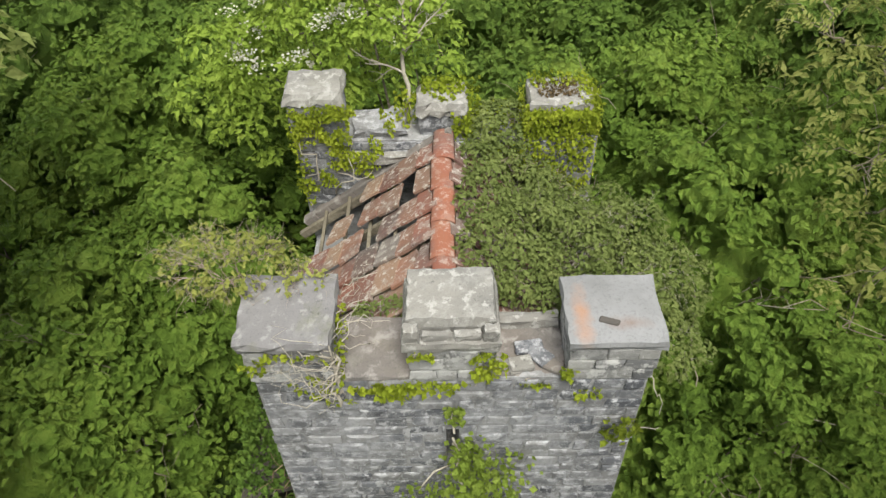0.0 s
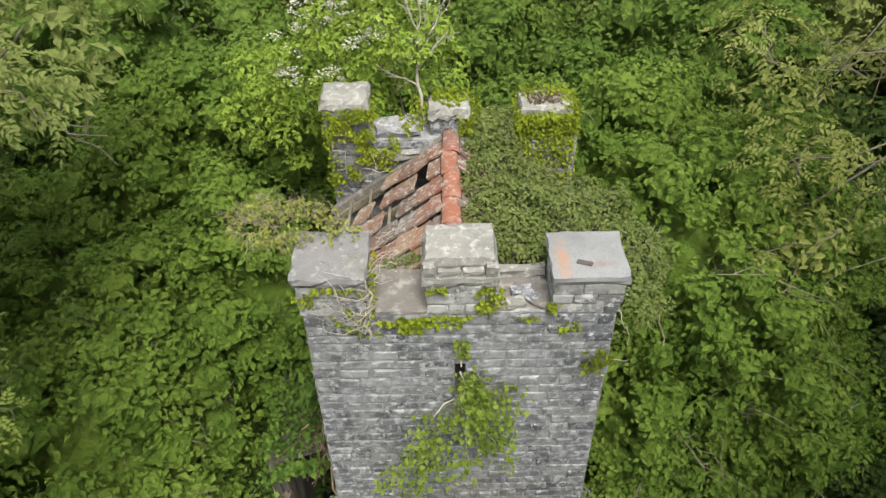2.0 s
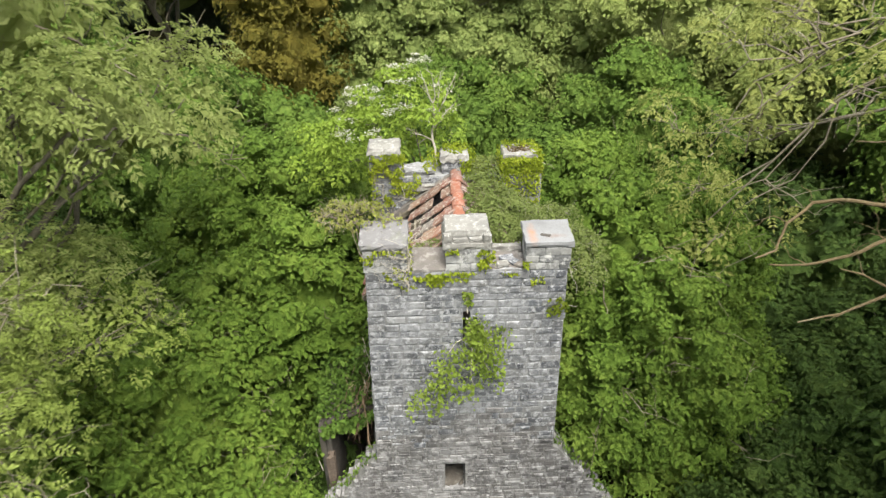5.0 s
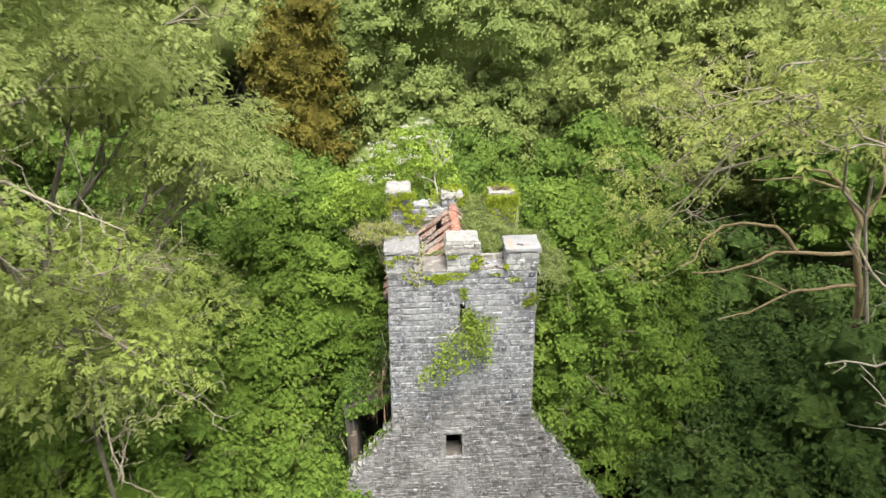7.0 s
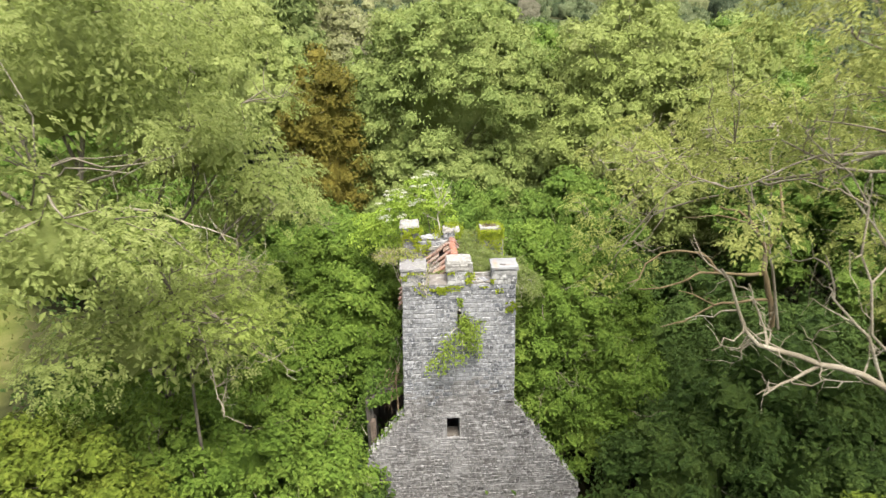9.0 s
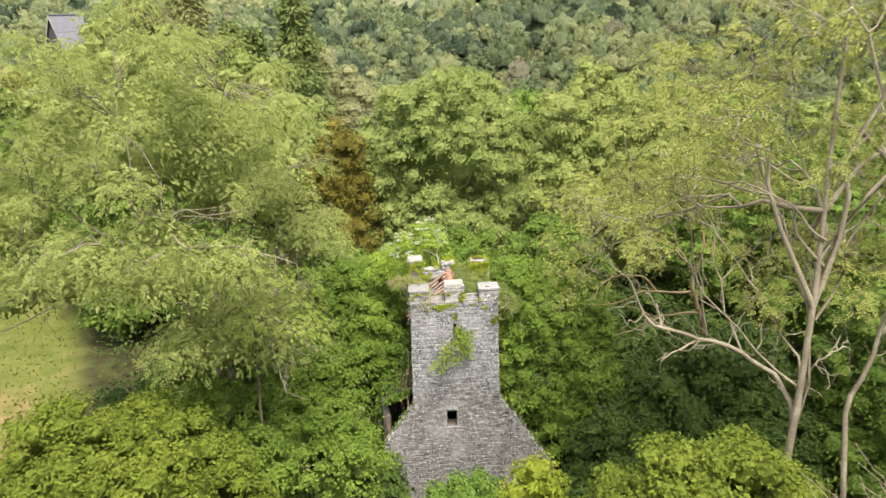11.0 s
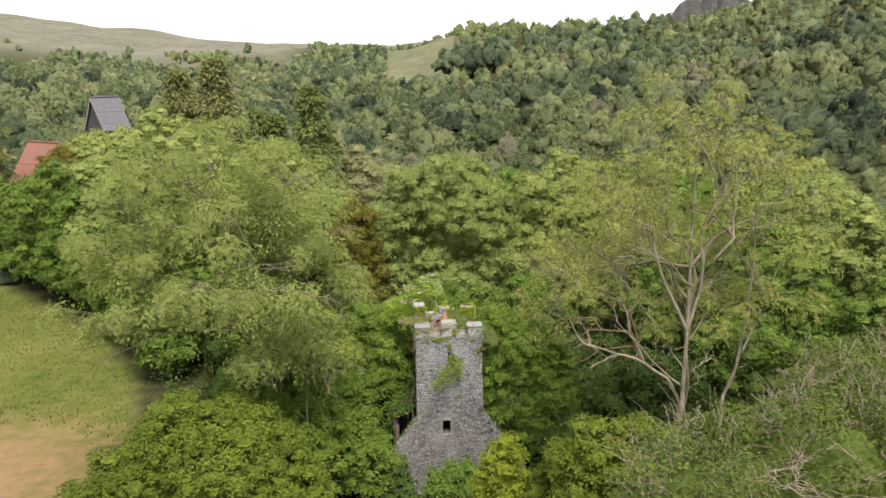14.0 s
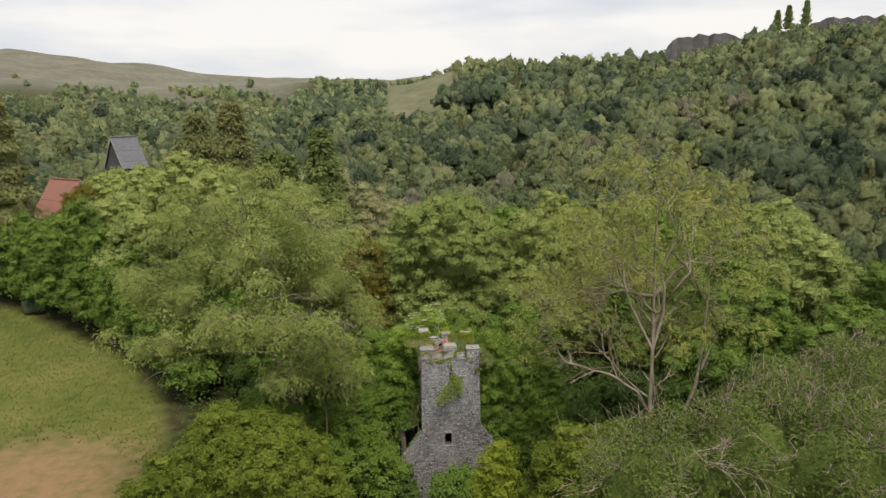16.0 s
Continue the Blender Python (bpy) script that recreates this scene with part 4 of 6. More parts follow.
for line, r0, r1 in (([(11.3, 4.7, -0.2), (10.9, 4.5, 5.5), (10.5, 4.3, 7.6), (10.1, 4.3, 8.7), (10.12, 4.4, 9.4), (9.65, 4.6, 10.2), (9.2, 4.8, 10.6), (8.6, 5.0, 10.7)], 0.13, 0.03),
                     ([(10.2, 4.3, 8.55), (9.6, 4.3, 8.55), (8.51, 4.16, 8.71), (7.9, 4.05, 8.8), (7.29, 4.0, 8.5), (6.6, 4.1, 8.25), (5.96, 4.26, 8.16)], 0.065, 0.016),
                     ([(8.55, 4.16, 8.7), (8.25, 4.3, 9.1), (7.97, 4.46, 9.31), (7.4, 4.7, 9.3), (6.84, 4.92, 9.14), (6.2, 4.5, 8.95), (5.91, 4.11, 8.59), (5.5, 4.0, 8.5)], 0.055, 0.016),
                     ([(10.5, 4.3, 7.6), (9.4, 4.1, 7.65), (8.46, 3.97, 7.64), (7.6, 4.1, 7.0), (6.83, 4.16, 6.77)], 0.055, 0.016), ([(8.46, 3.97, 7.64), (7.7, 4.0, 8.05), (7.2, 4.0, 8.2)], 0.03, 0.012),
                     ([(10.12, 4.4, 9.3), (10.6, 4.6, 10.4), (10.8, 5.6, 11.4)], 0.08, 0.03), ([(9.65, 4.6, 10.2), (8.6, 5.0, 10.4), (7.6, 5.4, 10.2)], 0.04, 0.012)):
    pts = np.array(line)
    fine = np.concatenate([wavy(a, b, 4, 0.1)[:-1] for a, b in zip(pts, pts[1:])] + [pts[-1:]])
    tb.add(fine, r0, r1, 7)
    for q in range(len(fine) // 3):
        if fine[q * 3][2] > 6.6 and fine[q * 3][0] < 9.8:
            tb.add(wavy(fine[q * 3], fine[q * 3] + RNG.normal(0, 0.35, 3) + np.array([-0.2, 0, 0.1]), 6, 0.45), 0.012, 0.004, 4)
limb = tb.mesh("limb", BARK_MOSSY)
limb.transform(Matrix.Translation((-11.3, -4.7, 0)))
part("limb", limb, young, "mossy orange-brown limbs")
tree("hazel_bush", "green thicket behind the tower", (1.4, 12.0, 0),
     [(2.4, 11.9, 5.0, 2.4, 2.2, 2.3), (-1.4, 11.6, 5.2, 2.0, 2.0, 2.2), (5.8, 13.4, 5.8, 2.8, 2.6, 2.9), (0.4, 15.2, 5.4, 3.0, 2.8, 2.8)], "broad", LEAF_DARK, 1.0, category="bush")
tree("hazel_bush", "dark thicket under the ash", (-8.2, 15.2, 0), [(-8.6, 15.2, 5.2, 3.0, 3.0, 3.0), (-4.6, 14.2, 4.6, 2.2, 2.2, 2.6), (-12.5, 17.0, 5.0, 3.0, 3.0, 3.2)], "mid", LEAF_DARK, 0.8, category="bush")
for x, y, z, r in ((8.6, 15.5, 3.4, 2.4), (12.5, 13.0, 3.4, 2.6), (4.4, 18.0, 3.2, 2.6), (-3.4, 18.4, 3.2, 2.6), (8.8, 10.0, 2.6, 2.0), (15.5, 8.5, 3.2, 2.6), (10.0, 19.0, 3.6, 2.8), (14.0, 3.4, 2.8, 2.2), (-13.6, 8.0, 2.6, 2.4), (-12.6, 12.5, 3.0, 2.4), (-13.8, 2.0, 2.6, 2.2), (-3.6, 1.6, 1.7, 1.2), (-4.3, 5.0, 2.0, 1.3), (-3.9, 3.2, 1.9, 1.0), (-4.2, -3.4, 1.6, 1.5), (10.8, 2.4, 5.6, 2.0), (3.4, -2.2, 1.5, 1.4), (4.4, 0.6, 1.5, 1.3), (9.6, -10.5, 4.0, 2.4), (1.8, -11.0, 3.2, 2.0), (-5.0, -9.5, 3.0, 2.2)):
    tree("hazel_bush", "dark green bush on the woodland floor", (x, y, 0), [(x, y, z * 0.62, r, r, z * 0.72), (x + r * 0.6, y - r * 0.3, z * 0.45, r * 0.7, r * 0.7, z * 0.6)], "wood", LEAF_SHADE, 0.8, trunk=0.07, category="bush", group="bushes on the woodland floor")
tree("oak_tree", "rounded light green tree behind the tower", (1.0, 25.0, 0),
     [(1.0, 25.0, 11.2, 5.0, 4.8, 4.6), (-3.2, 24.0, 8.0, 3.2, 3.2, 3.4), (5.0, 24.0, 8.6, 3.4, 3.4, 3.6), (1.0, 21.6, 5.4, 4.4, 3.0, 3.8), (4.6, 21.2, 4.4, 3.0, 2.6, 3.4), (-3.6, 21.6, 4.2, 2.8, 2.6, 3.2)], "mid", MID_GREEN, 1.0, trunk=0.3)
tree("maple_tree", "yellow-green rounded tree behind the tower", (11.6, 22.6, 0),
     [(11.0, 23.0, 11.2, 4.4, 4.4, 4.6), (15.6, 22.0, 10.2, 4.0, 4.0, 4.4), (8.2, 19.4, 8.2, 2.8, 2.8, 3.6), (10.5, 19.0, 5.0, 3.4, 2.8, 3.6), (15.0, 18.6, 5.6, 3.4, 2.8, 3.8)], "mid", MID_LIME, 1.0, trunk=0.3)
tree("cypress_tree", "bronze-green bushy cypress among the trees", (-6.1, 20.8, 0), [(-6.1, 20.8, 9.8, 1.7, 1.7, 3.3), (-5.8, 20.2, 6.5, 1.9, 1.9, 3.0)], "mid", LEAF_BROWN, 1.0)
tree("poplar_tree", "pale wispy poplar with many upright stems", (-5.0, 57.0, 0), [(-12.6 + 1.45 * k + 0.5 * math.sin(k * 2.3), 56.5 + 1.2 * math.sin(k * 1.7), 12.6 - 0.72 * k + 0.7 * math.sin(k * 3.1), 1.25, 1.25, 4.6 - 0.1 * k) for k in range(12)] + [(-6.0, 53.5, 7.4, 4.6, 3.4, 4.2), (0.5, 54.0, 5.6, 4.4, 3.4, 3.6)],
     "wood", LEAF_GREY, 0.8, BARK_PALE, 0.14, 0.5, 200, fine=1.2)
for x, y, z, r, h, mt in ((-23.5, 36, 14.6, 4.8, 4.8, MID_LIME), (-30, 43, 9.8, 5.0, 4.8, MID_GREEN), (-14.5, 32, 11.6, 4.4, 4.6, MID_LIME), (-38, 50, 9.0, 5.0, 4.8, MID_LIME), (-19, 24, 8.0, 4.2, 4.2, LEAF_DARK),
                          (20, 10, 8.2, 4.0, 4.6, LEAF_DARK), (26, 15, 9.2, 4.6, 5.0, MID_GREEN), (17.4, 15, 8.0, 4.0, 4.6, LEAF_DARK), (31, 24, 9.4, 5.0, 5.2, MID_GREEN), (24.5, 1.0, 7.4, 4.0, 4.4, LEAF_DARK),
                          (21, 30, 9.0, 4.6, 4.8, LEAF_DARK), (34, 8, 8.6, 4.8, 4.8, LEAF_DARK), (8, 40, 8.0, 5.0, 4.6, LEAF_DARK), (26, 42, 8.4, 5.0, 4.8, MID_GREEN), (-14, 44, 8.0, 4.6, 4.6, MID_GREEN), (17, -0.5, 6.0, 3.4, 3.6, LEAF_DARK), (-36, 55, 9.2, 4.4, 4.6, MID_LIME), (-42.5, 62, 10.6, 4.2, 4.6, MID_LIME), (-47, 65, 7.2, 3.6, 3.8, MID_GREEN), (-32, 60, 10.0, 4.6, 4.6, MID_GREEN), (-40, 68, 12.0, 4.0, 4.4, MID_LIME), (-51, 72, 6.5, 3.4, 4.0, LEAF_DARK), (-44.5, 68, 12.0, 3.4, 4.0, MID_LIME)):
    tree("maple_tree", "broad green tree in the surrounding wood", (x, y, 0),
         [(x, y, z, r, r, h), (x + r * 0.6, y - r * 0.4, z - 1.6, r * 0.62, r * 0.62, h * 0.7), (x - r * 0.55, y - r * 0.5, z - 2.0, r * 0.62, r * 0.62, h * 0.72)], "wood" if y > 28 else "mid", mt, 0.5, trunk=0.24, group="wood round the tower")
for x, y, r, k in ((-21.5, 22.0, 2.2, 0.8), (-24.4, 27.0, 2.6, 0.9), (-27.6, 32.0, 2.8, 1.0), (-31.6, 36.6, 3.0, 1.1), (-35.8, 41.0, 3.0, 1.3), (-40.0, 45.2, 3.2, 1.7), (-44.4, 50.0, 3.2, 1.4), (-48.8, 54.2, 3.4, 1.3), (-53.2, 58.0, 3.4, 1.3), (-57.8, 61.4, 3.6, 1.3)):
    tree("hedge_tree", "dark green tree in the meadow hedge", (x, y, 0), [(x, y, 4.2 * k, r, r, 4.0 * k), (x + 2, y + 2, 3.4 * k, r * 0.9, r * 0.9, 3.2 * k), (x + 0.8, y - 1.2, 2.2 * k, r * 0.9, r * 0.9, 2.2 * k)], "wood", LEAF_DARK, 0.75, group="meadow hedge")
tree("copper_beech", "brown-leaved bush beside the red-roofed house", (-44.6, 59.5, 0), [(-45.2, 59.5, 10.2, 2.6, 2.6, 4.4), (-43.0, 58.5, 9.2, 2.4, 2.4, 3.8)], "mid", LEAF_BROWN, 1.0)
for x, y, r in ((20.0, -3.5, 2.6), (23.5, -6.5, 2.8), (27.0, -2.0, 3.0), (21.0, 4.5, 2.8), (28.5, 5.5, 3.0), (31.0, -6.0, 3.0)):
    tree("hawthorn_bush", "green thorn bush at the wood edge", (x, y, 0), [(x, y, 3.4, r, r, 3.0), (x + 1.4, y - 1.2, 2.6, r * 0.8, r * 0.8, 2.4)], "wood", LEAF_DARK, 0.9, trunk=0.08, category="bush", group="bushes at the wood edge")


def conifer(base, height, radius, label, material):
    """A spire of drooping whorls."""
    root = tagged(new("conifer_tree"), label, "conifer", "conifers")
    root.location = base
    tb = Tubes()
    tb.add(wavy((0, 0, -0.3), (0, 0, height), 8, 0.03), height * 0.014, 0.03, 7)
    n = int(height * 62)
    s = RNG.uniform(0.06, 1, n) ** 0.8
    a = RNG.uniform(0, 2 * np.pi, n)
    layer = 0.76 + 0.24 * np.sin(s * height * 2.2)
    rr = radius * np.clip(1.0 - s, 0, 1) ** 0.65 * RNG.uniform(0.55, 1.05, n) * (layer + 0.22 * np.sin(a * 3 + s * 17) * (1 - s))
    o = np.stack([np.cos(a), np.sin(a), np.zeros(n)], 1)
    p = o * rr[:, None] + np.stack([np.zeros(n), np.zeros(n), s * height - 0.2 * rr], 1)
    v, f = spray(p, o, 0.5, 9, 0.50, 0.22, 0.6, 0.55)
    q = np.linspace(0.12, 0.9, 9)
    v2, f2 = lumps(np.stack([0 * q, 0 * q, q * height], -1), np.stack([radius * (1 - q) ** 0.65 * 0.6] * 2 + [np.full(9, height * 0.07)], -1), None, BALL, BALL_F, 0.2)
    v, f = np.concatenate([v, v2]), np.concatenate([f, f2 + len(v)])
    part("trunk", tb.mesh("trunk", BARK), root)
    part("crown", array_mesh("crown", v, f, material), root)
    return root


for x, y, h, r, mt in ((-23.3, 51.9, 25.3, 7.6, LEAF_CEDAR), (-28.3, 54.8, 24.0, 9.0, LEAF_CEDAR), (-18.8, 50.8, 19.4, 4.8, LEAF_PINE), (-16.7, 51.2, 18.7, 4.4, LEAF_PINE), (-12.3, 49.8, 22.0, 6.2, LEAF_PINE), (-56.0, 61.0, 27.0, 7.0, LEAF_CEDAR)):
    conifer((x, y, 0), h, r, "tall brown-green conifer behind the trees" if mt is LEAF_CEDAR else "dark green spire-shaped conifer behind the trees", mt)

# undergrowth on the woodland floor
n = 2600
ux, uy = RNG.uniform(-24, 28, n), RNG.uniform(-22, 38, n)
ok = (field_side(ux, uy) < -1) & ~((np.abs(ux) < 2.3) & (uy > 2.4) & (uy < 7.5)) & ~((np.abs(ux) < 4.3) & (uy > 2.2) & (uy < 3.6))
ux, uy = ux[ok], uy[ok]
uc = np.stack([ux, uy, 0.5 + 0.5 * np.sin(ux * 0.9) * np.sin(uy * 0.8) + RNG.uniform(0, 0.7, len(ux))], 1)
# floor growth takes the leaf colour that already holds the shade
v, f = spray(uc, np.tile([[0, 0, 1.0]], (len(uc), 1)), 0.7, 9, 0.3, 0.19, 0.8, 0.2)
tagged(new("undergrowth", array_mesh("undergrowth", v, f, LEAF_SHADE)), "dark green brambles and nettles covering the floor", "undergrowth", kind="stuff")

# ---- the tower ----
def half(z):
    return 1.72 + 0.015 * (9.6 - z)


def face_y(z):
    return 3.0 - 0.015 * (9.6 - z)


def slab(name, lo, hi, material, parent, label="", taper=(0, 0, 0, 0), cuts=5, rough=0.012, seed=0, tilt=0.0):
    """A worn slab: cut into cells, edges knocked about; taper draws the top in (left, right, front, back), tilt lifts the back."""
    bm = bmesh.new()
    n = cuts + 1
    rnd = random.Random(seed)
    grid = {}

    def put(i, j, k):
        if (i, j, k) not in grid:
            u, v, w = i / n, j / n, k / 2
            x0, x1 = lo[0] + taper[0] * w, hi[0] - taper[1] * w
            y0, y1 = lo[1] + taper[2] * w, hi[1] - taper[3] * w
            edge = (i in (0, n)) + (j in (0, n)) + (k in (0, 2))
            r = rough * (1.6 if edge > 1 else 0.6)
            z = lo[2] + (hi[2] - lo[2]) * w + tilt * v
            p = Vector((x0 + (x1 - x0) * u, y0 + (y1 - y0) * v, z)) + Vector([rnd.uniform(-r, r) for _ in range(3)])
            if edge > 1:
                p += (Vector(((lo[0] + hi[0]) / 2, (lo[1] + hi[1]) / 2, (lo[2] + hi[2]) / 2)) - p).normalized() * 0.012
            grid[i, j, k] = bm.verts.new(p)
        return grid[i, j, k]

    for i in range(n):
        for j in range(n):
            for k in (0, 2):
                bm.faces.new([put(i, j, k), put(i + 1, j, k), put(i + 1, j + 1, k), put(i, j + 1, k)])
    for i in range(n):
        for k in range(2):
            for j in (0, n):
                bm.faces.new([put(i, j, k), put(i + 1, j, k), put(i + 1, j, k + 1), put(i, j, k + 1)])
                bm.faces.new([put(j, i, k), put(j, i + 1, k), put(j, i + 1, k + 1), put(j, i, k + 1)])
    return part(name, bm_mesh(name, bm, material), parent, label)


def cells(name, xs, zs, holes, depth, material, parent, shape):
    """A wall with openings right through it, built of upright pieces; shape() bends it to its place."""
    bm = bmesh.new()
    for a, b in zip(xs, xs[1:]):
        for c, d in zip(zs, zs[1:]):
            if any(a >= h[0] - 1e-6 and b <= h[1] + 1e-6 and c >= h[2] - 1e-6 and d <= h[3] + 1e-6 for h in holes):
                continue
            made = bmesh.ops.create_cube(bm, size=1)["verts"]
            for v in made:
                v.co = shape(a if v.co.x < 0 else b, 0 if v.co.y < 0 else depth, c if v.co.z < 0 else d)
    bmesh.ops.remove_doubles(bm, verts=bm.verts, dist=0.0005)
    return part(name, bm_mesh(name, bm, material), parent)


tower = tagged(new("tower"), "ruined square stone tower with ivy on its battlements", "tower")
HOLES = [(-0.42, 0.0, 3.52, 4.32), (-0.06, 0.07, 7.42, 8.22)]
def battered(x, d, z):
    return Vector((x * half(z) / 1.72 if abs(x) > 1 else x, face_y(z) + d, z))


front = cells("front_wall", [-1.72, -0.06, 0.07, 1.72], [5.1, 7.42, 8.22, 9.1], HOLES, 0.62, MORTAR, tower, battered)
cells("lower_wall", [-1.72, -0.42, 0.0, 1.72], [-0.3, 3.52, 4.32, 5.1], HOLES, 0.62, MORTAR_LOW, tower, battered)
cells("side_wall", [3.62, 6.1], [-0.3, 7.72], [], 0.5, MORTAR, tower, lambda y, d, z: Vector((-half(z) + d, y, z)))
cells("side_wall", [3.62, 6.1], [-0.3, 8.36], [], 0.5, MORTAR, tower, lambda y, d, z: Vector((half(z) - d, y, z)))
rear = cells("rear_wall", [-1.78, 1.72], [-0.3, 9.28], [], 0.6, MORTAR, tower, lambda x, d, z: Vector((x, 6.1 + d, z)))
bm = bmesh.new()
rough_box(bm, (-1.3, 3.6, 6.8), (1.3, 6.1, 7.0), 0.01, 0)
part("loft_floor", bm_mesh("loft_floor", bm, BARK), tower)

# dark rubble for the window floor and the hollow's walls
DARK_RUBBLE = stone_material("dark_rubble", [(0.07, 0.06, 0.05), (0.11, 0.095, 0.08), (0.09, 0.08, 0.07)], 0.15)
# dressed stones round the window
fy = face_y(3.9)
for lo, hi in (((-0.56, fy - 0.03, 4.31), (0.14, fy + 0.3, 4.44)), ((-0.54, fy - 0.025, 3.44), (0.12, fy + 0.4, 3.53))):
    slab("window_stone", lo, hi, STONE_LOW, tower, cuts=4, rough=0.008, seed=61)
for x0 in (-0.47, 0.0):
    slab("window_stone", (x0, fy - 0.02, 3.53), (x0 + 0.05, fy + 0.35, 4.31), MORTAR_LOW, tower, cuts=4, rough=0.006, seed=63)
# dark slab over the reveal floor: the window's shade put into its colour
slab("window_sill", (-0.41, fy + 0.05, 3.47), (-0.01, fy + 0.6, 3.545), DARK_RUBBLE, tower, "rubble sill coloured dark for the window's shade", cuts=4, rough=0.015, seed=64)

# gable wings that spread from the tower foot
for sgn, prof in ((-1, [(1.78, -0.3), (4.15, -0.3), (4.1, 0.9), (3.75, 1.5), (3.3, 2.2), (3.02, 2.7), (2.62, 3.3), (2.2, 3.9), (1.95, 4.22), (1.78, 4.42)]),
                  (1, [(1.78, -0.3), (4.2, -0.3), (4.1, 1.2), (3.75, 1.8), (3.35, 2.4), (2.95, 3.0), (2.5, 3.75), (2.12, 4.3), (1.92, 4.62), (1.78, 4.7)])):
    bm = bmesh.new()
    ring = [bm.verts.new((sgn * x, face_y(z) + 0.003, z)) for x, z in prof]
    got = bmesh.ops.extrude_face_region(bm, geom=[bm.faces.new(ring)])
    for g in got["geom"]:
        if isinstance(g, bmesh.types.BMVert):
            g.co.y += 0.55
    part("gable_wing", bm_mesh("gable_wing", bm, MORTAR_LOW), tower)
WING = {-1: [(1.78, 4.42), (2.2, 3.9), (2.62, 3.3), (3.02, 2.7), (3.3, 2.2), (3.75, 1.5), (4.1, 0.9), (4.15, -0.3)], 1: [(1.78, 4.7), (2.12, 4.3), (2.5, 3.75), (2.95, 3.0), (3.35, 2.4), (3.75, 1.8), (4.1, 1.2), (4.2, -0.3)]}


def wing(sgn, z):
    pts = WING[sgn]
    return float(np.interp(-z, [-p[1] for p in pts], [p[0] for p in pts]))


# merlons and their copings
for x0, x1, z1 in ((-1.755, -1.015, 9.56), (-0.36, 0.385, 9.56), (1.0, 1.755, 9.56)):
    slab("merlon", (x0, 2.985, 9.09), (x1, 3.60, z1), MERLON, tower, cuts=3, rough=0.008)
slab("coping", (-1.80, 2.945, 9.55), (-0.98, 3.70, 9.665), SLAB, tower, "grey coping slab with moss", cuts=6, seed=2, tilt=0.05)
slab("coping", (-0.41, 2.95, 9.545), (0.42, 3.68, 9.66), COPING, tower, "pale coping of flaking render", cuts=7, seed=3, rough=0.008)
slab("coping_top", (-0.395, 3.06, 9.655), (0.405, 3.66, 9.84), COPING, tower, "pale hipped coping with a broken front edge", taper=(0.03, 0.03, 0.02, 0.02), cuts=9, seed=4, rough=0.007)
for k, (x0, x1, y0, z1) in enumerate(((-0.395, -0.252, 2.965, 9.82), (-0.246, 0.02, 2.985, 9.725), (0.03, 0.262, 2.98, 9.74), (0.27, 0.405, 2.965, 9.815))):
    slab("broken_block", (x0, y0, 9.65), (x1, 3.052, z1), COPING, tower, "cracked block under the broken coping", cuts=2, seed=50 + k, rough=0.007, tilt=0.015)
slab("coping", (0.97, 2.945, 9.55), (1.80, 3.70, 9.655), RUSTED, tower, "smooth grey coping slab with a rust stain", cuts=6, seed=5, rough=0.006, tilt=-0.01)
slab("crenel_sill", (-1.03, 2.985, 9.06), (-0.33, 3.62, 9.13), CEMENT, tower, "brown cement sill", cuts=5, seed=6, rough=0.006, tilt=0.06)
slab("crenel_sill", (0.36, 3.0, 9.05), (1.02, 3.62, 9.11), CEMENT, tower, "broken brown sill", cuts=6, seed=7, rough=0.02, tilt=0.03)
slab("crenel_sill", (0.38, 3.5, 9.1), (1.0, 3.62, 9.24), COPING, tower, "stone kerb behind the gap", cuts=4, seed=8, rough=0.012)
slab("merlon", (-1.80, 6.08, 9.27), (-1.20, 6.58, 9.80), STONE, tower, cuts=3, rough=0.012, seed=9)
slab("coping", (-1.85, 6.05, 9.79), (-1.15, 6.62, 9.93), COPING, tower, "lichened white coping", taper=(0.04, 0.04, 0.06, 0.04), cuts=6, seed=10, rough=0.012)
slab("merlon", (-0.33, 6.18, 9.27), (0.20, 6.62, 9.56), STONE, tower, cuts=3, rough=0.012, seed=11)
slab("coping", (-0.37, 6.15, 9.55), (0.24, 6.66, 9.70), COPING, tower, "whitened coping with moss", taper=(0.03, 0.03, 0.03, 0.03), cuts=6, seed=12, rough=0.018)
slab("merlon", (0.94, 6.18, 9.27), (1.60, 6.68, 9.56), STONE, tower, cuts=3, rough=0.012, seed=13)
slab("coping", (0.92, 6.15, 9.55), (1.62, 6.72, 9.69), COPING, tower, "pale coping framed in ivy", cuts=6, seed=14, rough=0.014)
slab("ledge", (-1.16, 6.0, 9.02), (-0.42, 6.2, 9.12), COPING, tower, "broken stone ledge", cuts=4, seed=15, rough=0.02)
slab("ledge", (-1.1, 6.15, 9.27), (-0.5, 6.6, 9.36), STONE, tower, cuts=4, seed=16, rough=0.03)

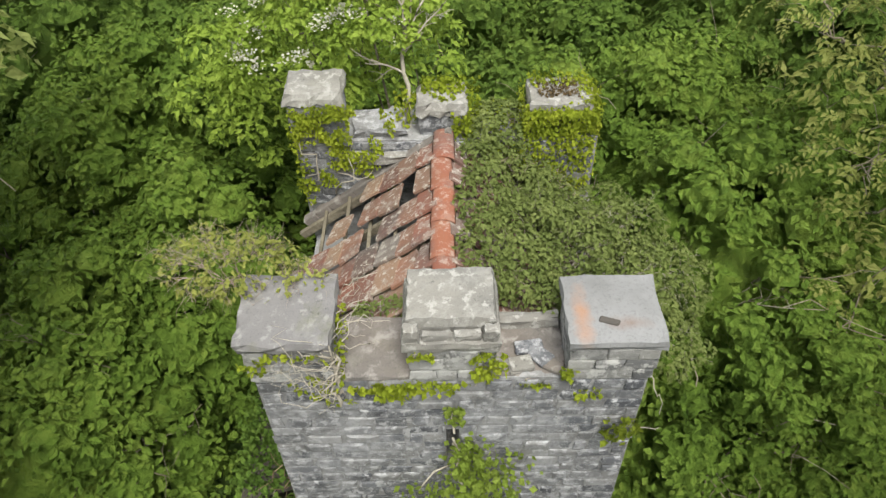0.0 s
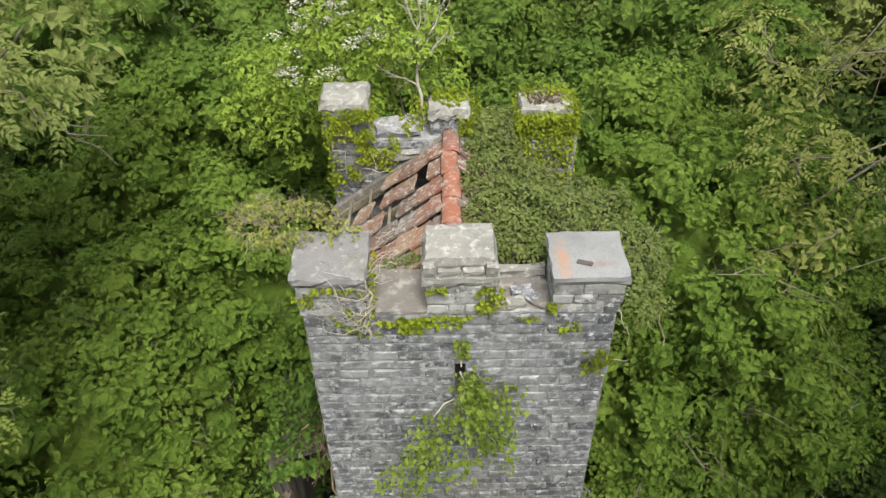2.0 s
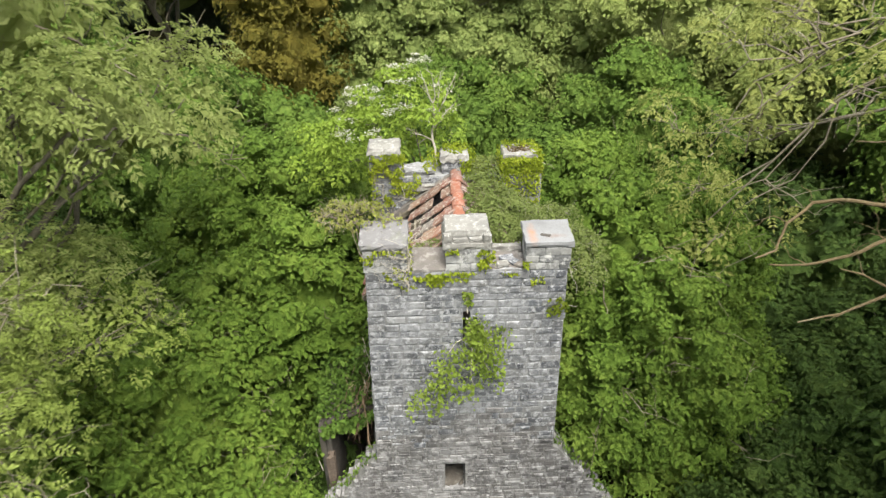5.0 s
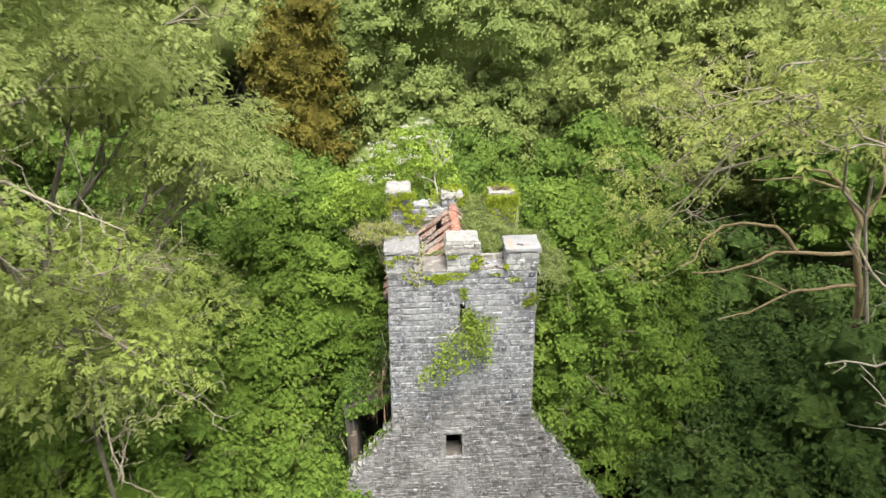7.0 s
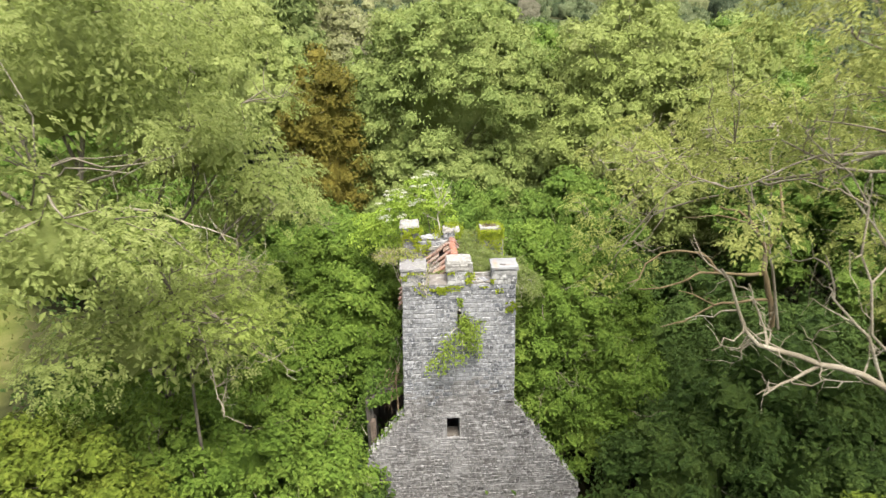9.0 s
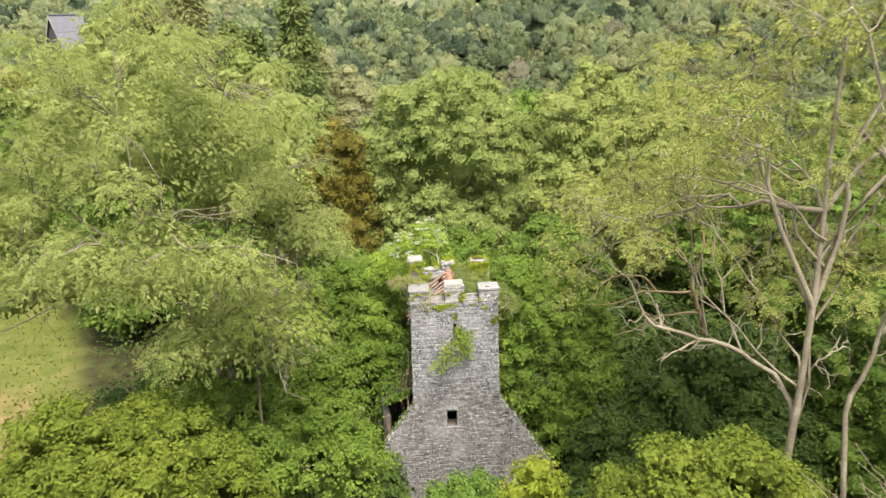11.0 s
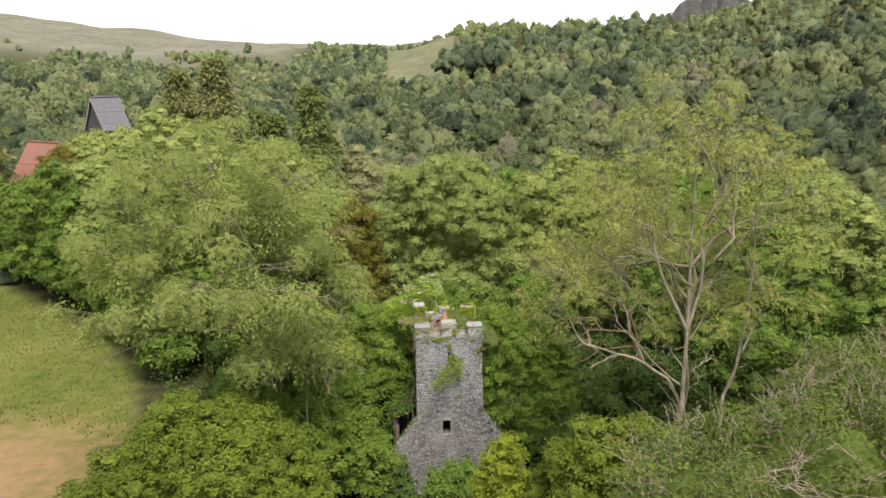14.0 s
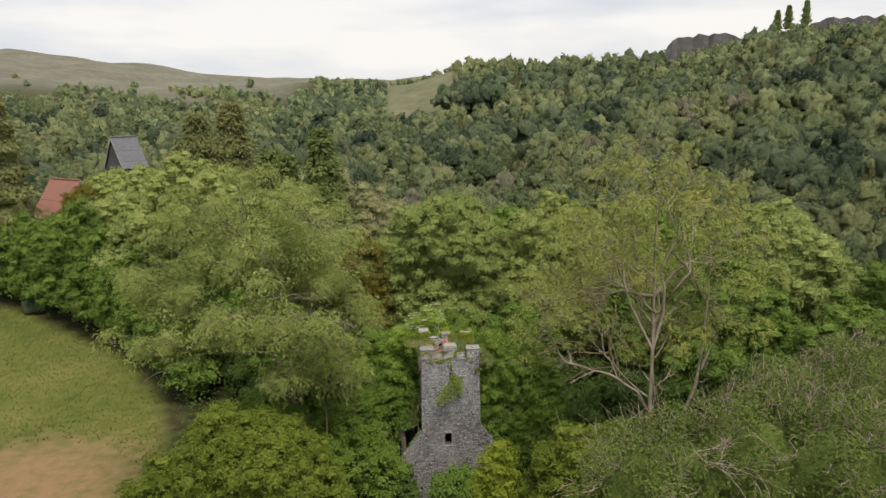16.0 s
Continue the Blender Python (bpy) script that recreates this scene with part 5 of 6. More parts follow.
# loose stones on the battlements
DARKSTONE = stone_material("dark_weathered_stone", [(0.07, 0.06, 0.055), (0.09, 0.08, 0.07)], 0.1)
for k, (x, y, z, sx, sy, sz, turn, mt) in enumerate(((1.33, 3.17, 9.655, 0.085, 0.03, 0.025, -20, DARKSTONE), (0.62, 3.1, 9.135, 0.10, 0.07, 0.05, 12, COPING), (0.80, 3.18, 9.135, 0.08, 0.10, 0.05, 40, STONE),
                                                      (0.90, 3.08, 9.135, 0.09, 0.06, 0.04, -30, CEMENT), (0.70, 3.28, 9.14, 0.12, 0.06, 0.05, 5, STONE), (0.50, 3.12, 9.13, 0.04, 0.05, 0.03, 60, COPING), (0.56, 3.05, 9.125, 0.05, 0.04, 0.03, 15, COPING))):
    bm = bmesh.new()
    rough_box(bm, (-sx, -sy, -0.005), (sx, sy, sz), 0.012, 0.01, random.Random(k))
    st = new("loose_stone", bm_mesh("loose_stone", bm, mt))
    st.matrix_world = pose(x, y, z - 0.012, 0, 0, turn)
    tagged(st, "small broken stone lying on the battlement", "stone", "loose stones on the tower")


# ---- tiled roof between the walls ----
def clay(name, tones, lichen):
    m = stone_material(name, tones, lichen, 0.1, 2.4, 0.75, (0.52, 0.48, 0.43), 0.04, (), 0.585)
    return m


TILE = clay("weathered_clay_tile", [(0.13, 0.066, 0.052), (0.25, 0.105, 0.072), (0.11, 0.078, 0.068), (0.29, 0.145, 0.095), (0.16, 0.085, 0.066), (0.31, 0.20, 0.135), (0.14, 0.07, 0.054), (0.22, 0.20, 0.18)], 0.8)
RIDGE = clay("red_ridge_tile", [(0.26, 0.092, 0.056), (0.21, 0.08, 0.054), (0.29, 0.105, 0.058)], 0.35)
ROOF_X, ROOF_Z, SLOPE = -0.06, 9.40, radians(37)
roof = tagged(new("tiled_roof"), "broken red clay tile roof with missing tiles", "roof")
COLS, ROWS_ = 6, 8
TW, TL = 0.392, 0.272


def tile_mesh(seed):
    """A flat clay tile whose raised near edge laps over its neighbour, with chipped corners."""
    bm = bmesh.new()
    rnd = random.Random(seed)
    prof = [(-0.04, 0.074), (0.02, 0.078), (0.2, 0.040), (TW + 0.01, 0.004)]
    rows = []
    for y in (0, TL * 0.5, TL + 0.012):
        chip = [rnd.uniform(-0.006, 0.006) - (0.05 * rnd.random() if k == 0 else 0) for k in range(4)]
        rows.append([bm.verts.new((w - chip[k], -y + rnd.uniform(-0.005, 0.005), h + rnd.uniform(-0.004, 0.004))) for k, (w, h) in enumerate(prof)])
        rows.append([bm.verts.new((w - chip[k], -y, h - 0.034)) for k, (w, h) in enumerate(prof)])
    for a in range(0, 4, 2):
        for k in range(len(prof) - 1):
            bm.faces.new([rows[a][k], rows[a][k + 1], rows[a + 2][k + 1], rows[a + 2][k]])
            bm.faces.new([rows[a + 1][k + 1], rows[a + 1][k], rows[a + 3][k], rows[a + 3][k + 1]])
        for k in (0, len(prof) - 1):
            bm.faces.new([rows[a][k], rows[a + 2][k], rows[a + 3][k], rows[a + 1][k]])
    for a in (0, 4):
        for k in range(len(prof) - 1):
            bm.faces.new([rows[a][k], rows[a][k + 1], rows[a + 1][k + 1], rows[a + 1][k]])
    return bm_mesh("tile", bm, TILE)


tiles = [tile_mesh(k) for k in range(6)]
GONE = {(4, 1), (3, 3), (4, 4), (5, 4), (5, 5), (5, 6), (5, 7), (4, 6), (4, 7)}
rnd = random.Random(5)
for side in (-1, 1):
    for c in range(COLS):
        for r in range(ROWS_):
            if side < 0 and (c, r) in GONE:
                continue
            slip = rnd.uniform(-0.02, 0.04)
            # local x runs along the ridge, local -y down the slope
            m = Matrix.Translation((ROOF_X, 3.66 + c * TW, ROOF_Z)) @ Matrix.Diagonal((1, 1, 1, 1))
            turn = Matrix.Rotation(-SLOPE if side < 0 else SLOPE, 4, "Y")
            base_m = Matrix(((0, 1, 0, 0), (1, 0, 0, 0), (0, 0, 1, 0), (0, 0, 0, 1))) if side < 0 else Matrix(((0, -1, 0, 0), (1, 0, 0, 0), (0, 0, 1, 0), (0, 0, 0, 1)))
            t = new("tile", tiles[rnd.randrange(6)])
            t.parent = roof
            t.matrix_world = m @ turn @ base_m @ pose(rnd.uniform(-0.012, 0.012), -(0.03 + r * TL + slip), 0.004 + rnd.uniform(-0.005, 0.010), rnd.uniform(-3.5, 2.5), rnd.uniform(-2.5, 2.5), rnd.uniform(-4, 4))
for k in range(5):
    bm = bmesh.new()
    n = 8
    rings_ = []
    for y in (0.0, 0.04, 0.47, 0.50):
        grow = 0.012 if y < 0.045 else 0.0
        for rr in (0.118 + grow, 0.098 + grow):
            rings_.append([bm.verts.new((rr * 1.02 * math.cos(math.pi * (0.06 + 0.88 * q / n)), y, rr * math.sin(math.pi * (0.06 + 0.88 * q / n)) * 0.60)) for q in range(n + 1)])
    for a in range(0, 6, 2):
        for q in range(n):
            bm.faces.new([rings_[a][q], rings_[a][q + 1], rings_[a + 2][q + 1], rings_[a + 2][q]])
            bm.faces.new([rings_[a + 1][q + 1], rings_[a + 1][q], rings_[a + 3][q], rings_[a + 3][q + 1]])
        for q in (0, n):
            bm.faces.new([rings_[a][q], rings_[a + 2][q], rings_[a + 3][q], rings_[a + 1][q]])
    for a in (0, 6):
        for q in range(n):
            bm.faces.new([rings_[a][q], rings_[a][q + 1], rings_[a + 1][q + 1], rings_[a + 1][q]])
    rt = part("ridge_tile", bm_mesh("ridge_tile", bm, RIDGE, True), roof, "red half-round ridge tile")
    rt.matrix_world = pose(ROOF_X + rnd.uniform(-0.01, 0.01), 3.64 + k * 0.485, ROOF_Z - 0.02 + rnd.uniform(0, 0.01), rnd.uniform(-1, 1), rnd.uniform(-2, 2), rnd.uniform(-1.5, 1.5))
for k in range(5):
    bm = bmesh.new()
    rough_box(bm, (-0.02, 0, -0.02), (0.02, 2.35, 0.02), 0.002, 0.003)
    bt = part("batten", bm_mesh("batten", bm, BARK), roof, "bare wooden batten")
    d = 0.25 + k * 0.4
    bt.matrix_world = pose(ROOF_X - d * math.cos(SLOPE), 3.66, ROOF_Z - d * math.sin(SLOPE) - 0.035)
for k in range(4):
    bm = bmesh.new()
    rough_box(bm, (-2.3, -0.03, -0.05), (0, 0.03, 0.05), 0.003, 0.004)
    bt = part("rafter", bm_mesh("rafter", bm, BARK), roof, "dark wooden rafter")
    bt.matrix_world = pose(ROOF_X, 3.85 + k * 0.7, ROOF_Z - 0.13, 0, -37, 0)
bm = bmesh.new()
rough_box(bm, (-0.06, 0, -0.04), (0.10, 0.09, 0.03), 0.01, 0.008)
for s_ in range(10):
    rough_box(bm, (-0.30 - 0.215 * s_, 0, -0.12 + 0.0), (-0.09 - 0.215 * s_, 0.12, 0.035), 0.012, 0.01)
vg = part("verge", bm_mesh("verge", bm, CEMENT), roof, "crumbling mortar verge")
vg.matrix_world = pose(ROOF_X, 5.99, ROOF_Z, 0, -37, 0)

# ---- growth on the tower ----


def ivy_leaves(points, normals, size, spread=0.5):
    n = len(points)
    d = unit(np.array([0, 0, -0.8]) + RNG.normal(0, 0.6, (n, 3)))
    nr = unit(normals + RNG.normal(0, spread, (n, 3)))
    s = size * RNG.uniform(0.6, 1.3, n)
    return leaf_quads(points, d, nr, s, s * 0.85, 0.1, 0.1)


def on_panel(o, u, v, nrm, count, thick=0.06, shape=None):
    """Points scattered over a panel o + a u + b v, inside shape(a, b)."""
    a, b = RNG.random(count * 3), RNG.random(count * 3)
    keep = np.ones(len(a), bool) if shape is None else shape(a, b)
    a, b = a[keep][:count, None], b[keep][:count, None]
    nrm = np.asarray(nrm, float)
    return np.asarray(o, float) + a * np.asarray(u, float) + b * np.asarray(v, float) + nrm * RNG.uniform(0.0, thick, (len(a), 1)), np.tile(nrm, (len(a), 1))


def creeper(name, label, panels, size, material, stems=(), category="ivy"):
    pts = [on_panel(*p) for p in panels]
    P, N = np.concatenate([p[0] for p in pts]), np.concatenate([p[1] for p in pts])
    root = tagged(new(name), label, category)
    v, f = ivy_leaves(P, N, size)
    if not len(stems):
        stems = [(wavy(np.array(p[0]) + np.array(p[1]) * k, np.array(p[0]) + np.array(p[1]) * (k + 0.15) + np.array(p[2]), 8, 0.4), size * 0.12) for p in panels for k in (0.2, 0.6)]
    part("leaves", array_mesh("leaves", v, f, material), root)
    if len(stems):
        tb = Tubes()
        for line, r0 in stems:
            tb.add(line, r0, r0 * 0.4, 5)
        part("stem", tb.mesh("stem", BARK_PALE), root, "bare pale stems", "stuff")
    return root


def patchy(seed, cut=0.35, f=5.0):
    def test(a, b):
        w = np.sin(a * f + seed) * np.sin(b * f * 1.3 + seed * 2.1) + 0.6 * np.sin(a * f * 2.3 + b * f * 1.7 + seed)
        return w > cut
    return test


creeper("ivy", "yellow-green ivy cladding the rear merlon", [
    ((0.86, 6.14, 8.5), (0.82, 0, 0), (0, 0, 1.15), (0, -1, 0), 3400, 0.1), ((0.9, 6.1, 9.55), (0.74, 0, 0), (0, 0.12, 0.12), (0, -0.5, 0.8), 520, 0.05),
    ((1.64, 6.1, 8.7), (0, 0.65, 0), (0, 0, 1.0), (1, 0, 0), 1500, 0.1), ((0.9, 6.1, 8.8), (0, 0.6, 0), (0, 0, 0.9), (-1, 0, 0), 500, 0.08), ((0.92, 6.5, 9.68), (0.72, 0, 0), (0, 0.24, 0.02), (0, 0, 1), 240, 0.1),
    ((1.5, 6.15, 9.68), (0.14, 0, 0), (0, 0.55, 0), (0, 0, 1), 190, 0.06)], 0.048, LEAF_IVY)
creeper("ivy", "ivy tufts over the mossy middle merlon", [
    ((0.06, 6.14, 9.2), (0.2, 0, 0), (0, 0, 0.42), (0, -1, 0), 170, 0.06), ((0.2, 6.1, 9.1), (0, 0.6, 0), (0, 0, 0.65), (1, 0, 0), 360, 0.16), ((-0.3, 6.4, 9.7), (0.5, 0, 0), (0, 0.28, 0.02), (0, 0, 1), 330, 0.07),
    ((-0.2, 6.25, 9.7), (0.3, 0, 0), (0, 0.2, 0), (0, 0, 1), 110, 0.04, patchy(2.0)), ((-0.62, 6.3, 9.3), (0.3, 0, 0), (0, 0.3, 0.3), (0, -0.4, 0.8), 180, 0.1), ((0.25, 6.12, 9.28), (0.68, 0, 0), (0, 0.5, 0.02), (0, 0, 1), 460, 0.16, patchy(2.7, -0.3)), ((0.25, 6.06, 8.8), (0.62, 0, 0), (0, 0, 0.48), (0, -1, 0), 420, 0.1, patchy(4.4, -0.3))], 0.052, LEAF_IVY)
creeper("ivy", "ragged ivy on the rear corner merlon", [
    ((-1.82, 6.04, 8.6), (1.2, 0, 0), (0, 0, 1.25), (0, -1, 0), 1100, 0.05, patchy(0.6, 0.3, 7.0)), ((-1.75, 6.02, 9.35), (0.65, 0, 0), (0, 0, 0.5), (0, -1, 0), 760, 0.07, patchy(3.1, -0.15, 7.0)), ((-1.78, 6.0, 9.66), (0.75, 0, 0), (0, 0.2, 0.03), (0, -0.6, 0.6), 240, 0.06, patchy(1.9, 0.1, 6.0)),
    ((-1.4, 6.06, 8.95), (0.6, 0, 0), (0, -0.05, 0.3), (0, -1, 0), 320, 0.06, patchy(5.0, -0.2, 5.0)), ((-1.78, 6.03, 8.4), (0.14, 0, 0), (0, 0, 1.0), (0, -1, 0), 130, 0.05)], 0.044, LEAF_IVY,
    [(wavy((-1.72, 6.06, 8.3), (-1.65, 6.06, 9.6), 9, 0.5), 0.014), (wavy((-1.4, 6.06, 8.5), (-1.1, 6.05, 9.3), 8, 0.6), 0.011), (wavy((-1.7, 6.05, 8.8), (-0.9, 6.02, 8.9), 8, 0.5), 0.009)])
sx0 = [(wavy((-1.0, 2.97, 9.15), (-0.99, 2.94, 9.68), 6, 0.3), 0.02), (wavy((-0.98, 2.96, 9.1), (-0.93, 2.95, 9.62), 6, 0.4), 0.022), (wavy((-1.02, 2.97, 8.7), (-1.0, 2.96, 9.2), 6, 0.5), 0.02)]
for k in range(26):
    a = (RNG.uniform(-1.04, -0.94), 2.95, RNG.uniform(8.95, 9.5))
    ang = RNG.uniform(1.9, 4.6)
    ln = RNG.uniform(0.25, 0.75)
    e = (max(-1.72, a[0] + ln * math.cos(ang)), 2.955, a[2] + 0.75 * ln * math.sin(ang))
    sx0.append((wavy(a, e, 10, 0.9), RNG.uniform(0.003, 0.006)))
for k in range(16):
    a = (RNG.uniform(-1.0, -0.9), RNG.uniform(3.0, 3.6), 9.55)
    e = (a[0] + RNG.uniform(0.05, 0.42), a[1] + RNG.uniform(-0.1, 0.35), a[2] + RNG.uniform(-0.12, 0.3))
    sx0.append((wavy(a, e, 9, 0.8), RNG.uniform(0.003, 0.007)))
creeper("ivy", "half-dead ivy with bare pale stems over the corner", [
    ((-1.66, 2.97, 8.95), (0.62, 0, 0), (0, 0, 0.6), (0, -1, 0), 110, 0.04, patchy(1.4, 0.6)), ((-1.02, 2.96, 9.1), (0.1, 0, 0), (0, 0.5, 0.5), (0.3, -0.6, 0.6), 120, 0.05), ((-1.78, 2.94, 9.3), (0.2, 0, 0), (0, 0, 0.2), (0, -1, 0), 30, 0.05),
    ((-1.6, 2.94, 9.5), (0.55, 0, 0), (0, 0, 0.08), (0, -1, 0.2), 60, 0.03), ((-1.25, 2.97, 8.75), (0.4, 0, 0), (0, 0, 0.3), (0, -1, 0), 50, 0.03, patchy(2.2, 0.3))], 0.05, LEAF_IVY, sx0)
creeper("ivy", "short ivy fringe under the crenel sill", [
    ((-0.92, 2.985, 8.93), (0.95, 0, 0), (0, 0, 0.16), (0, -1, 0), 330, 0.05, patchy(4.0, -0.2)), ((-0.66, 2.98, 8.82), (0.25, 0, 0), (0, 0, 0.2), (0, -1, 0), 120, 0.05), ((0.02, 2.985, 8.98), (0.9, 0, 0), (0, 0, 0.12), (0, -1, 0), 70, 0.04, patchy(1.0, 0.5)),
    ((0.18, 2.97, 9.18), (0.28, 0, 0), (0, 0, 0.36), (0, -1, 0), 190, 0.07, patchy(0.3, -0.5)), ((-0.35, 2.94, 9.5), (0.22, 0, 0), (0, 0, 0.06), (0, -1, 0), 40, 0.03), ((1.1, 2.98, 8.82), (0.25, 0, 0), (0, 0, 0.15), (0, -1, 0), 40, 0.04),
    ((0.95, 2.97, 9.15), (0.12, 0, 0), (0, 0, 0.14), (0, -1, 0), 40, 0.05)], 0.055, LEAF_IVY)
creeper("ivy", "leafy spray of ivy at the wall edge", [((1.45, 2.94, 8.2), (0.3, 0, 0), (0, 0, 0.35), (0, -1, 0), 120, 0.12, patchy(0.2, -0.2))], 0.07, LEAF_FERN,
        [(wavy((1.6, 2.95, 8.3), (1.95, 2.9, 8.35), 6, 0.3), 0.008), (wavy((1.75, 3.0, 9.1), (1.9, 2.9, 8.6), 8, 0.5, -0.08), 0.007)])
hang = []
for a, e in (((0.0, 2.95, 8.1), (0.12, 2.45, 6.9)), ((0.02, 2.95, 8.0), (-0.75, 2.45, 6.8)), ((0.0, 2.95, 8.0), (0.45, 2.6, 7.1)), ((0.02, 2.95, 8.2), (0.05, 2.93, 8.65))):
    hang.append((wavy(a, e, 9, 0.3, -0.05), 0.013))
vine = creeper("climbing_vine", "pale green creeper hanging out of the tower slit", [((-0.05, 2.97, 8.4), (0.15, 0, 0), (0, 0, 0.28), (0, -1, 0), 90, 0.05)], 0.06, LEAF_VINE, hang, "vine")
bp = []
for x, z, sx, sz, cnt in ((0.12, 8.02, 0.08, 0.10, 60), (0.2, 7.85, 0.14, 0.12, 120), (0.24, 7.6, 0.2, 0.18, 170), (0.27, 7.3, 0.18, 0.22, 150), (0.3, 6.95, 0.14, 0.16, 90), (0.56, 7.8, 0.14, 0.08, 50), (0.58, 7.3, 0.08, 0.16, 50), (0.6, 6.9, 0.06, 0.12, 26),
                          (-0.18, 7.35, 0.14, 0.1, 60), (-0.42, 7.1, 0.14, 0.12, 80), (-0.55, 6.75, 0.13, 0.14, 90), (-0.2, 6.75, 0.12, 0.14, 70), (-0.82, 6.5, 0.11, 0.11, 60), (-0.5, 6.35, 0.08, 0.14, 44), (0.02, 6.55, 0.08, 0.12, 40), (-1.0, 6.3, 0.09, 0.09, 40), (-0.65, 6.15, 0.1, 0.1, 30)):
    cnt = int(cnt * 1.15)
    bp.append(np.stack([RNG.normal(x, sx * 0.9, cnt), 2.94 - np.abs(RNG.normal(0, 0.12, cnt)), RNG.normal(z, sz, cnt)], 1))
bp = np.concatenate(bp)
out_ = np.clip(8.05 - bp[:, 2], 0, 2) * 0.3
bp[:, 1] -= out_
bp[:, 2] += 0.6 * out_
v, f = ivy_leaves(bp, np.tile([[0, -0.8, 0.5]], (len(bp), 1)), 0.074, 0.7)
part("hanging_leaf", array_mesh("hanging_leaf", v, f, LEAF_VINE), vine, kind="stuff")
creeper("moss_cushion", "brown dried moss on the merlon top", [((1.02, 6.3, 9.69), (0.46, 0, 0), (0, 0.3, 0), (0, 0, 1), 420, 0.05)], 0.035, leaf_material("dry_moss", (0.07, 0.05, 0.025), (0.13, 0.095, 0.045), (0.19, 0.15, 0.07), 0.1, 3.0), category="moss")
LEAF_SCRUB = leaf_material("scrub_leaf", (0.075, 0.110, 0.026), (0.17, 0.225, 0.06), (0.30, 0.355, 0.11), 0.25, 2.0, gain=1.08)
tree("roof_bush", "grey-green bush rooted on the fallen roof", (1.0, 4.9, 8.2),
     [(x, y, z, r, r * 0.95, r * 0.8) for x, y, z, r in ((0.62, 5.3, 8.85, 0.26), (0.95, 4.9, 9.12, 0.3), (1.3, 5.35, 8.6, 0.34), (1.0, 5.75, 8.4, 0.28), (1.55, 4.9, 8.8, 0.36), (1.3, 4.35, 9.05, 0.34), (0.85, 4.3, 9.08, 0.26), (1.9, 4.4, 8.75, 0.36), (2.0, 5.2, 8.6, 0.4), (2.35, 4.8, 8.25, 0.42), (1.75, 5.7, 8.4, 0.36), (2.4, 5.5, 8.0, 0.4), (1.5, 3.95, 8.75, 0.3), (2.15, 3.9, 8.3, 0.38))], "tiny", LEAF_SCRUB, 1.0, BARK_PALE, 0.03, 0.5, 190, fine=0.7, category="bush")
tree("roof_bush", "fresh green bramble spreading beside the ridge", (0.6, 4.6, 8.2),
     [(0.34, 4.2, 9.24, 0.26, 0.45, 0.22), (0.36, 5.1, 9.2, 0.26, 0.45, 0.22), (0.4, 5.8, 9.14, 0.28, 0.3, 0.22), (0.65, 5.5, 8.95, 0.4, 0.4, 0.35), (0.85, 3.95, 8.95, 0.35, 0.3, 0.3), (-0.6, 3.78, 8.9, 0.3, 0.16, 0.22), (1.35, 4.7, 8.95, 0.4, 0.4, 0.25), (0.6, 6.3, 9.2, 0.35, 0.3, 0.3), (0.5, 5.6, 9.0, 0.3, 0.5, 0.3), (0.5, 4.6, 9.1, 0.3, 0.5, 0.22), (0.75, 4.9, 8.95, 0.35, 0.5, 0.25), (0.7, 4.3, 9.0, 0.3, 0.35, 0.25), (1.0, 5.5, 8.75, 0.4, 0.5, 0.3)], "tiny", LEAF_SCRUB, 1.2, BARK_TWIG, 0.02, 0.6, 70, spread=0.9, category="bush")
tree("roof_bush", "yellowish leggy bush over the corner coping", (-1.75, 3.72, 8.4),
     [(-1.9, 3.78, 9.72, 0.42, 0.28, 0.2), (-1.45, 3.66, 9.68, 0.3, 0.16, 0.08), (-2.3, 3.85, 9.66, 0.3, 0.25, 0.18)], "tiny", LEAF_LEGGY, 0.7, BARK_TWIG, 0.02, 0.8, 150, fine=0.6, category="bush")
tree("elder_bush", "young elder with cream flowers behind the tower", (-1.1, 7.5, 0),
     [(-0.95, 7.3, 10.2, 0.62, 0.55, 0.8), (-1.7, 7.5, 9.7, 0.75, 0.65, 0.7), (-0.45, 7.4, 9.6, 0.5, 0.5, 0.6), (-2.5, 8.0, 8.7, 0.9, 0.8, 0.9)], "elder", LEAF_ELDER, 1.7, trunk=0.05, category="bush", spread=1.15)
fl = tagged(new("elder_flowers"), "flat cream flower heads on the elder", "flowers", kind="stuff")
fc_, fo_ = on_lobes([(-0.95, 7.3, 10.25, 0.72, 0.65, 0.9), (-1.75, 7.5, 9.75, 0.85, 0.75, 0.8)], 60, 1.02, 1.12, 0.05)
v, f = spray(fc_, np.tile([[0, -0.3, 1.0]], (len(fc_), 1)), 0.09, 28, 0.038, 0.038, 1.0, 0.0, 0.15, 0.25)
part("flower_head", array_mesh("flower_head", v, f, FLOWER), fl)
dead = tagged(new("dead_sapling"), "bleached bare sapling rooted on the rear wall", "sapling")
tb = Tubes()
trunk_line = wavy((-0.5, 6.5, 9.2), (-0.45, 6.72, 10.35), 8, 0.15)
tb.add(trunk_line, 0.032, 0.02, 7)
part("stem", tb.mesh("stem", BARK_PALE), dead)
twigs_ = Tubes()
